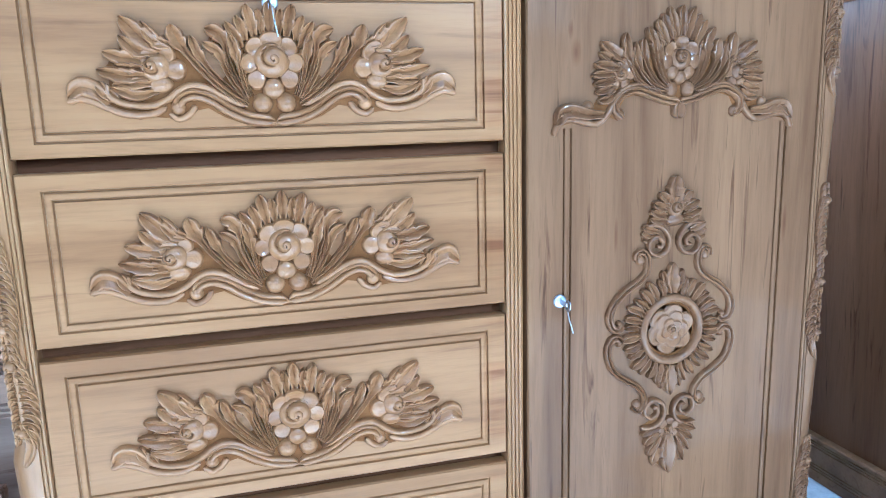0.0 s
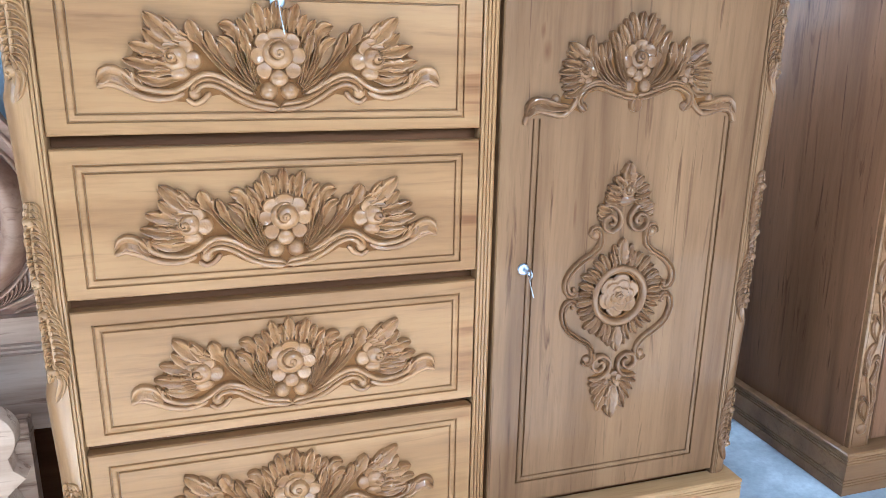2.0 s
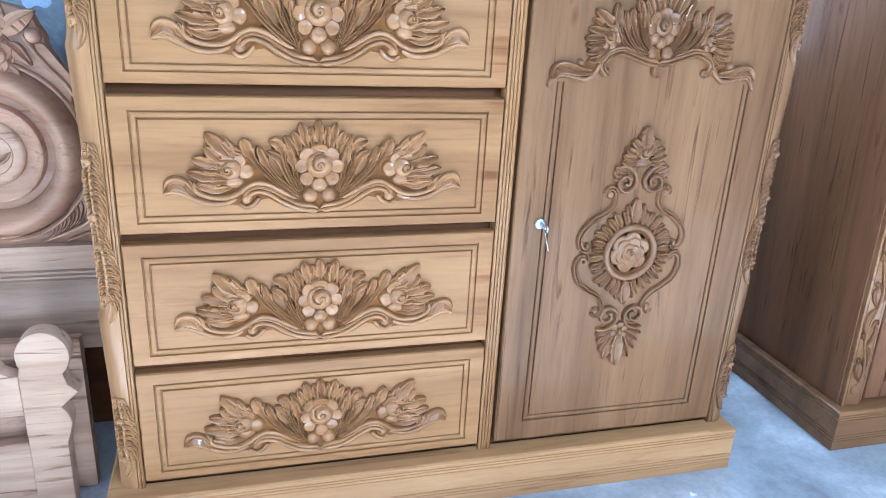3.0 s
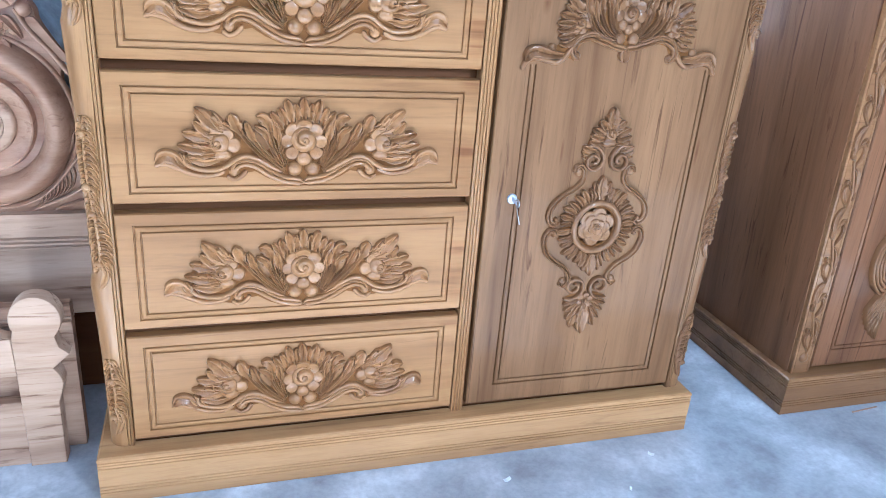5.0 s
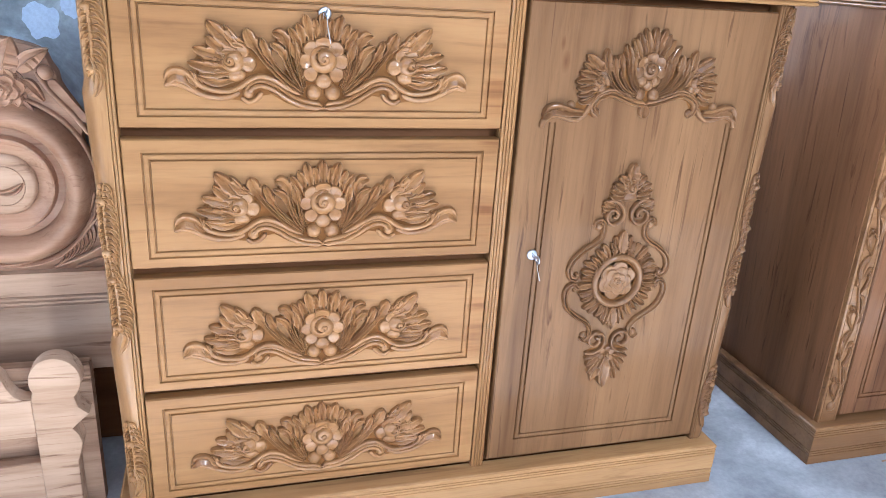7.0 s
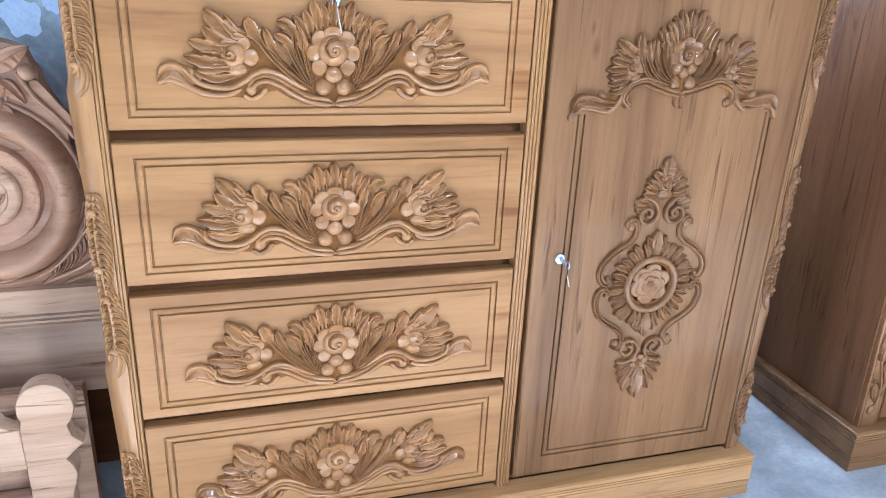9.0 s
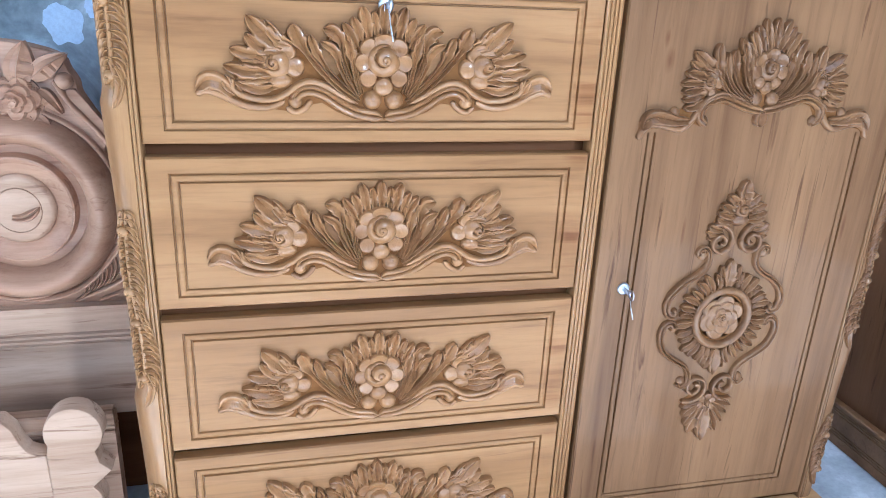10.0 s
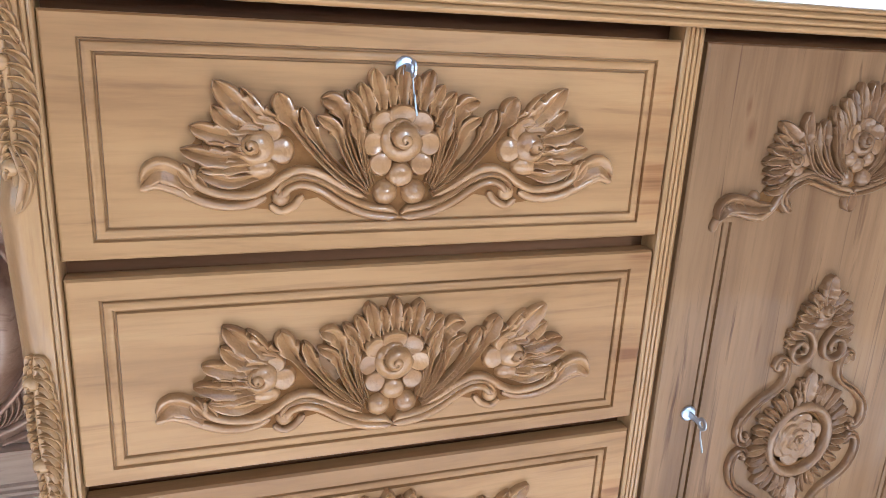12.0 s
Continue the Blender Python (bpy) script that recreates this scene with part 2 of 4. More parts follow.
def bead_rings(ix, iz):
    """A rounded bead between two cut lines, as rings from outside in."""
    steps = [(-0.0019, 0), (-0.0008, 0.0042), (0.0006, 0.0042), (0.0017, 0.0007), (0.0032, -0.0004), (0.0055, -0.0008), (0.0078, -0.0004), (0.0093, 0.0007), (0.0104, 0.0042), (0.0118, 0.0042), (0.0129, 0)]
    return [(ix + d, iz + d, y) for d, y in steps]


def sweep(x0, x1, y0, y1, profile):
    """A moulding round the front and both sides: profile of (out, z)."""
    g, rows = Geo(), []
    for o, z in profile:
        rows.append([(x0 - o, y1, z), (x0 - o, y0 - o, z), (x1 + o, y0 - o, z), (x1 + o, y1, z)])
    g.grid(rows)
    return g


def upright(profile, z0, z1):
    """A strip with a profile of (x, y) points, standing from z0 to z1."""
    g = Geo()
    rows = [[(x, y, z) for x, y in profile] for z in (z0, z1)]
    g.grid(rows, close_u=True)
    g.cap(rows[0][::-1])
    g.cap(rows[1])
    return g


# ---- carving ----
def flat(x, z, h):
    return (x, -h, z)


def bez(p, q, r, n=9):
    return [Vector(p) * (1 - s) ** 2 + Vector(q) * (2 * s * (1 - s)) + Vector(r) * s * s for s in (i / n for i in range(n + 1))]


def spline(points, step=5):
    p = [Vector(a) for a in points]
    p = [p[0] * 2 - p[1]] + p + [p[-1] * 2 - p[-2]]
    out = []
    for i in range(1, len(p) - 2):
        for k in range(step):
            s = k / step
            a, b, c, d = p[i - 1 : i + 3]
            out.append(0.5 * (2 * b + (c - a) * s + (2 * a - 5 * b + 4 * c - d) * s * s + (3 * b - a - 3 * c + d) * s**3))
    return out + [p[-2]]


RELIEF = 1.2
GOUGED = [(-1, -0.35), (-0.98, 0.35), (-0.88, 0.80), (-0.66, 0.97), (-0.40, 0.94), (-0.16, 0.76), (0, 0.36), (0.14, 0.76), (0.38, 0.96), (0.66, 1.0), (0.88, 0.80), (0.98, 0.35), (1, -0.35)]
ROUND = [(-1, -0.3), (-0.97, 0.35), (-0.8, 0.74), (-0.42, 0.96), (0, 1.0), (0.42, 0.96), (0.8, 0.74), (0.97, 0.35), (1, -0.3)]
SLAB = [(-1, -0.3), (-0.98, 0.45), (-0.86, 0.9), (0, 1.0), (0.86, 0.9), (0.98, 0.45), (1, -0.3)]
RIM = [(-1, -0.3), (-0.985, 0.30), (-0.94, 0.62), (-0.86, 0.86), (-0.76, 0.98), (-0.66, 1.0), (-0.50, 0.92), (-0.22, 0.56), (0, 0.38), (0.22, 0.56), (0.50, 0.92), (0.66, 1.0), (0.76, 0.98), (0.86, 0.86), (0.94, 0.62), (0.985, 0.30), (1, -0.3)]
CHANNEL = [(-1, -0.3), (-0.96, 0.45), (-0.78, 0.90), (-0.50, 1.0), (-0.24, 0.82), (-0.06, 0.40), (0.10, 0.80), (0.40, 1.0), (0.75, 0.92), (0.96, 0.45), (1, -0.3)]


def ribbon(g, path, widths, heights, profile, place=flat):
    heights = [h * RELIEF for h in heights]
    n, rows = len(path), []
    for i, p in enumerate(path):
        d = (path[min(i + 1, n - 1)] - path[max(i - 1, 0)]).normalized()
        s = Vector((-d.y, d.x))
        rows.append([place(*(p + s * widths[i] * u), heights[i] * h if h > 0 else 0.004 * h) for u, h in profile])
        if i in (0, n - 1):
            wall = [place(*(p + s * widths[i] * u), -0.001) for u, h in profile]
            rows.insert(0, wall) if i == 0 else rows.append(wall)
    g.grid(rows)
    return g


def leaf(base, ctrl, tip, width, height=0.009, place=flat):
    """A gouged leaf that widens from its base and ends in a lifted point."""
    path = bez(base, ctrl, tip, 11)
    n = len(path) - 1
    w, h = [], []
    for i in range(n + 1):
        s = i / n
        peak = 0.56
        f = 0.62 + 0.38 * math.sin(math.pi / 2 * s / peak) if s < peak else max(0.05, 1 - ((s - peak) / (1 - peak)) ** 2.3) ** 0.72
        w.append(width / 2 * f * 1.26)
        h.append(height * (0.66 + 0.40 * math.sin(math.pi * min(1, s * 0.62 + 0.1))))
    g = ribbon(Geo(), path, w, h, GOUGED, place)
    # the uncut wood that carries the leaf
    k = n - 3
    ribbon(g, path[:k], [width * 0.82 * (1 if i < k - 3 else 1 - 0.22 * (i - k + 4)) for i in range(k)], [height * 0.50 if 0 < i < k - 1 else height * 0.2 for i in range(k)], SLAB, place)
    return g


def stem(points, w0, w1, height=0.008, profile=ROUND, place=flat, step=5):
    path = spline(points, step)
    n = len(path) - 1
    w = [w0 + (w1 - w0) * i / n for i in range(n + 1)]
    w[0], w[-1] = w[0] * 0.35, w[-1] * 0.35
    return ribbon(Geo(), path, w, [height * (0.8 + 0.2 * math.sin(math.pi * i / n)) for i in range(n + 1)], profile, place)


def bud(cx, cz, radius, height, turns=1.6, place=flat, cut=0.26):
    """A dome cut by one spiral groove."""
    g, rows = Geo(), []
    n = 40
    for i in range(15):
        r = i / 13 if i < 14 else 1.0
        row = []
        for k in range(n):
            a = math.tau * k / n
            f = (a / math.tau + r * turns) % 1
            groove = math.exp(-((min(f, 1 - f) / 0.075) ** 2)) * (0.3 + 0.7 * min(1, r * 3)) if r < 0.97 else 0
            h = height * (math.sqrt(max(0, 1 - 0.86 * r * r)) + 0.10 * (f - 0.5) - cut * groove)
            row.append(place(cx + radius * r * math.cos(a), cz + radius * r * math.sin(a), -0.002 if i == 14 else h))
        rows.append(row)
    g.grid(rows, close_u=True)
    return g


def berry(cx, cz, radius, height, place=flat):
    g, rows = Geo(), []
    for i in range(8):
        a = i / 7 * math.pi / 2
        rows.append([place(cx + radius * math.sin(a) * math.cos(math.tau * k / 16), cz + radius * math.sin(a) * math.sin(math.tau * k / 16), height * math.cos(a) - 0.001) for k in range(16)])
    g.grid(rows, close_u=True)
    return g


def both(owner, kind, make, pieces, material, sharp=60):
    """The same carved pieces on the left and, mirrored, on the right of the owner's middle."""
    for spec in pieces:
        for side in (1, -1):
            place = lambda x, z, h, s=side: (s * x, -h, z)
            part(kind, make(*spec, place=place), material, owner, sharp=sharp)


# ---- the room ----
def slab(name, boxes, material, label, category):
    g = Geo()
    for b in boxes:
        g.box(*b)
    ob = part(name, g, material)
    return tagged(ob, label, category, kind="structure")


slab("floor", [(-3.0, 4.2, -3.35, 0.62, -0.12, 0)], CONCRETE, "worn bluish-grey concrete floor with pale smears", "floor")
slab("wall_back", [(-3.0, 4.2, 0.60, 0.75, 0, 3.0)], DAMP, "damp slate-grey plaster wall with peeling paint", "wall")
# unseen side walls, given the dark plaster to keep bounced light low
slab("wall_left", [(-3.15, -3.0, -3.35, 0.75, 0, 0.8), (-3.15, -3.0, -3.35, 0.75, 2.2, 3.0), (-3.15, -3.0, -3.35, -2.2, 0.8, 2.2), (-3.15, -3.0, -0.4, 0.75, 0.8, 2.2)], DAMP, "unseen grey wall, dark to cut bounce, with a window opening", "wall")
slab("wall_right", [(4.2, 4.35, -3.35, 0.75, 0, 3.0)], DAMP, "unseen grey plaster wall, dark to cut bounce", "wall")
# unseen front wall: sill and lintels set so light rises from the floor
slab("wall_front", [(-3.0, -2.4, -3.35, -3.2, 0, 3.0), (2.4, 4.2, -3.35, -3.2, 0, 3.0), (-2.4, 0.95, -3.35, -3.2, 2.59, 3.0), (0.95, 2.4, -3.35, -3.2, 2.45, 3.0), (-2.4, 2.4, -3.35, -3.2, 0, 1.30)], DAMP, "unseen grey front wall, its high opening shaped to steer the sun", "wall")
# unseen ceiling with a hole added for the overhead fill
slab("ceiling", [(-3.15, 0.25, -3.35, 0.75, 3.0, 3.12), (1.75, 4.35, -3.35, 0.75, 3.0, 3.12), (0.25, 1.75, -3.35, -2.0, 3.0, 3.12), (0.25, 1.75, -0.9, 0.75, 3.0, 3.12)], ROOF, "unseen ceiling, dark to cut bounce, with an added light opening", "ceiling")
ground = Geo()
ground.grid([[(x, y, -0.13) for x in (-400, -3.2, 4.4, 400)] for y in (-400, -3.4, 0.8, 400)])
tagged(part("ground", ground, CONCRETE), "grey ground outside the shop", "ground", kind="structure")


def flake(cx, cz, rx, rz, seed, name="paint_patch"):
    """An irregular island of old paint on the back wall."""
    g, rows = Geo(), []
    ring = []
    for k in range(44):
        a = math.tau * k / 44
        f = 1 + 0.45 * noise.noise((math.cos(a) * 1.1 + seed, math.sin(a) * 1.1, seed)) + 0.16 * noise.noise((math.cos(a) * 5, math.sin(a) * 5 + seed, 3))
        ring.append((cx + rx * f * math.cos(a), cz + rz * f * math.sin(a)))
    rows = [[(x, 0.5985 if i else 0.6005, z) for x, z in ring] for i in range(2)]
    g.grid(rows, close_u=True)
    g.cap(rows[1])
    return g


wall = bpy.data.objects["wall_back"]
part("paint_patch", flake(-0.139, 0.934, 0.036, 0.038, 1.7), FLAKE, wall, "pale blue flake of old paint")
part("paint_patch", flake(-0.078, 0.972, 0.020, 0.030, 5.2), FLAKE, wall, "pale blue flake of old paint")
part("paint_patch", flake(-0.33, 1.16, 0.07, 0.05, 8.1), FLAKE, wall, "pale blue flake of old paint")
part("paint_band", (lambda g: (g.box(0.22, 4.19, 0.5965, 0.6005, 1.06, 2.99), g)[1])(Geo()), PALE, wall, "pale blue paint on the upper wall")


# ---- carved cabinet ----
cabinet = thing("cabinet", "varnished honey-brown carved cabinet with four drawers and a door", "cabinet")
g = Geo()
g.box(0.030, 1.275, 0.034, 0.47, 0.02, 1.075, 0.001)
part("body", g, INNER, cabinet, "brown wooden carcass")
for x in (0.0275, 1.2565):
    g = Geo()
    g.box(x, x + 0.021, 0.05, 0.4705, 0.1, 1.07, 0.001)
    part("side_panel", g, VARNISH_Z, cabinet)

# plinth and cornice
def cuts(z_list, out, deep=0.0028, half=0.0016):
    rows = []
    for z in z_list:
        rows += [(out, z + half), (out - deep, z), (out, z - half)]
    return rows


PLINTH = [(-0.045, 0.105), (-0.004, 0.105), (0, 0.1025)] + cuts((0.094, 0.088, 0.081), 0) + cuts((0.040, 0.033, 0.026), 0) + [(0, 0.002), (-0.002, 0)]
part("plinth", sweep(0.004, 1.290, -0.032, 0.47, PLINTH), BASE_X, cabinet, "fluted plinth board", sharp=25)


def reeds(z0, z1, n, out):
    rows, h = [], (z1 - z0) / n
    for k in range(n):
        for s in range(7):
            a = math.pi * s / 6
            rows.append((out + 0.0045 * math.sin(a) + 0.0012 * (n - 1 - k) * -1, z1 - h * k - h * s / 6))
    return rows


CORNICE = [(-0.10, 1.101), (-0.006, 1.101)] + reeds(1.069, 1.100, 4, 0.0)[::1] + [(-0.05, 1.069)]
part("cornice", sweep(0.012, 1.288, -0.026, 0.47, CORNICE), VARNISH_X, cabinet, "reeded cornice moulding", sharp=40)
g = Geo()
g.box(0.09, 1.21, 0.05, 0.47, 1.08, 1.1005, 0.001)
part("top_board", g, VARNISH_X, cabinet)

# divider between drawers and door
prof = [(0.7025, 0.03), (0.7025, 0.0)]
for k in range(4):
    x = 0.7035 + 0.006 * k
    prof += [(x, -0.0015), (x + 0.0022, -0.0030), (x + 0.0040, -0.0015), (x + 0.0050, 0.0015)]
prof += [(0.7280, 0.0), (0.7280, 0.03)]
part("divider", upright(prof, 0.105, 1.069), POST, cabinet, "fluted upright strip between drawers and door", sharp=25)

# ---- carving of a drawer front ----
MM = 0.001
mm = lambda *a: tuple(v * MM for v in a)


PLAIN = ((0, 0.52), (0.16, 0.76), (0.34, 0.94), (0.52, 1.0), (0.68, 0.97), (0.82, 0.82), (0.93, 0.52), (1, 0.06))
BARBED = ((0, 0.48), (0.14, 0.64), (0.30, 0.92), (0.39, 1.0), (0.435, 0.74), (0.54, 0.80), (0.68, 0.80), (0.82, 0.63), (0.93, 0.34), (1, 0.04))
TWICE = ((0, 0.48), (0.12, 0.68), (0.25, 0.98), (0.30, 0.78), (0.42, 0.94), (0.52, 1.0), (0.565, 0.70), (0.68, 0.74), (0.82, 0.60), (0.93, 0.32), (1, 0.04))


def cut_leaf(path, stalk, foot, width, height, shape, place, lag=0.05):
    """A leaf with a raised rim and a hollow middle; before `stalk` of its length it is a narrow double ridge."""
    n = len(path) - 1

    def at(q):
        q = min(max(q, 0.0), 1.0) * n
        k = min(int(q), n - 1)
        return path[k].lerp(path[k + 1], q - k), (path[min(k + 2, n)] - path[max(k - 1, 0)]).normalized()

    def reach(t):
        for (a, u), (b, v) in zip(shape, shape[1:]):
            if t <= b:
                return u + (v - u) * max(0.0, t - a) / (b - a)
        return shape[-1][1]

    marks = sorted({k for k, _ in shape} | {i / 12 for i in range(13) if all(abs(i / 12 - k) > 0.02 for k, _ in shape)})
    qs = [stalk * i / 9 for i in range(9)] * (stalk > 0) + [stalk + (1 - stalk) * t for t in marks]
    rows, footprint = [], []
    for q in qs:
        t = (q - stalk) / (1 - stalk)
        sides = []
        for side, shift in ((-1, 0.0), (1, lag)):
            w = width / 2 * reach(max(0.0, t - shift) if t < 0.98 else 1.0)
            if stalk and t < 0.2:
                s = max(0.0, t / 0.2)
                w = foot * (1 - s) + w * s if t > 0 else foot * (0.8 + 0.2 * q / stalk)
            sides.append(w)
        row = []
        for u, h in RIM:
            a = abs(u)
            p, d = at(q + (0.10 * (1 - stalk) * a**1.5 * (1 - max(t, 0)) if t > 0 else 0.0) - 0.015)
            w = sides[0] if u < 0 else sides[1]
            deep = height * RELIEF * (0.86 + 0.14 * math.sin(math.pi * q))
            spot = p + Vector((-d.y, d.x)) * u * w
            if not rows:
                footprint.append(spot)
            row.append(place(*spot, deep * h if h > 0 else -0.002))
        rows.append(row)
    g = Geo()
    rows.insert(0, [place(*foot_at, -0.002) for foot_at in footprint])
    g.grid(rows)
    return g


chip = random.Random(11)


def m_leaf(points, w, h, shape=None, place=flat):
    """A cut leaf along points given in millimetres from its base to its tip."""
    path = spline([mm(*p) for p in points], 7)
    long = sum((q - p).length for p, q in zip(path, path[1:]))
    h = min(h, 0.62 * w) * (0.82 + 0.36 * chip.random())
    return cut_leaf(path, 0.0, 0.0, w * 1.30 * MM, h * MM, shape or (PLAIN if w < 13 else BARBED if long < 0.05 else TWICE), place)


def m_frond(points, w, h, foot=3.7, stalk=0.52, place=flat):
    """A hollow stalk that opens into a pointed leaf."""
    path = spline([mm(*p) for p in points], 7)
    return cut_leaf(path, stalk, foot * MM, w * 1.28 * MM, min(h, 0.68 * w) * MM, BARBED if w > 12 else PLAIN, place)


def m_berry(x, z, r, h, place=flat):
    return berry(x * MM, z * MM, r * MM, h * 1.1 * MM, place)


def m_bud(x, z, r, h, turns=1.5, place=flat):
    return bud(x * MM, z * MM, r * MM, h * 1.12 * MM, turns, place, 0.40)


def m_petal(x, z, angle, length, width, lift, bowl=0.0, place=flat):
    """A petal: domed where bowl is 0, hollow with a high rim where it is 1."""
    rows, a = [], radians(angle)
    ax, sd = Vector((math.cos(a), math.sin(a))), Vector((-math.sin(a), math.cos(a)))
    for r in (0.0, 0.25, 0.45, 0.60, 0.72, 0.80, 0.86, 0.91, 0.95, 0.98, 1.0, 1.001):
        row = []
        for k in range(22):
            b = math.tau * k / 22
            u, v = math.cos(b) * r, math.sin(b) * r
            p = Vector((x, z)) + ax * (length / 2 * (u + 1)) + sd * (width / 2 * v * (1.0 + 0.16 * u))
            edge = 1.0 if r < 0.80 else 1 - 1.2 * (r - 0.80) - 13.0 * (r - 0.80) ** 2
            dome = (1.0 - 0.58 * r * r - 0.14 * u) * edge
            dish = (0.80 + 0.28 * u - 0.36 * (1 - r * r)) * edge
            h = 1.15 * lift * (dome * (1 - bowl) + dish * bowl)
            row.append(place(p.x * MM, p.y * MM, -0.002 if r > 1 else h * MM))
        rows.append(row)
    g = Geo()
    g.grid(rows, close_u=True)
    return g


def rose_head(x, z, radius, high, layers, turn=0.0, place=flat):
    """An opened rose: rings of overlapping cupped petals round a small bud, cut from one piece."""
    petals = []
    for level, (count, out, size, low, top) in enumerate(layers):
        for k in range(count):
            a = turn + 47 * level + 360 * k / count
            petals.append((out * math.cos(radians(a)), out * math.sin(radians(a)), size, low + 0.05 * (k % 2), top, math.cos(radians(a)), math.sin(radians(a))))
    rows, n = [], 84
    for i in range(40):
        r = min(1.0, i / 38)
        row = []
        for k in range(n):
            a = math.tau * k / n
            u, v = r * math.cos(a), r * math.sin(a)
            h = 0.10
            for px, pz, size, low, top, cx, cz in petals:
                d = math.hypot(u - px, v - pz) / size
                if d < 1:
                    side = ((u - px) * cx + (v - pz) * cz) / size
                    h = max(h, (low + (top - low) * (0.5 + 0.5 * side) * d) * (1 if d < 0.9 else 1 - 3 * (d - 0.9)))
            spot = (x + radius * u, z + radius * v)
            row.append(place(spot[0] * MM, spot[1] * MM, -0.002 if i == 39 else high * h * MM))
        rows.append(row)
    g = Geo()
    g.grid(rows, close_u=True)
    return g


OPEN_ROSE = ((6, 0.62, 0.40, 0.30, 0.62), (5, 0.42, 0.34, 0.46, 0.82), (4, 0.22, 0.24, 0.60, 1.0), (3, 0.07, 0.14, 0.85, 1.05))


def m_stem(points, w0, w1, h, profile=ROUND, place=flat):
    return stem([mm(*p) for p in points], w0 * MM, w1 * MM, h * MM, profile, place)


def m_base(half, h, flare=-1.5):
    """The uncut wood under a carving: half an outline, mirrored, with sloping walls."""
    ring = list(half) + [(-x, z) for x, z in reversed(half) if abs(x) > 0.5]
    n = len(ring)
    area = sum(ring[i][0] * ring[(i + 1) % n][1] - ring[(i + 1) % n][0] * ring[i][1] for i in range(n))
    side = 1 if area < 0 else -1
    g, loops = Geo(), []
    for out, y in ((flare, -0.001), (flare - 0.4, h * 0.9 * MM), (flare - 1.0, h * MM)):
        row = []
        for i, p in enumerate(ring):
            d = (Vector(ring[(i + 1) % n]) - Vector(ring[i - 1])).normalized()
            q = Vector(p) + Vector((-d.y, d.x)) * side * out
            row.append((q.x * MM, -y, q.y * MM))
        loops.append(row)
    g.grid(loops, close_u=True)
    g.cap(loops[-1])
    return g


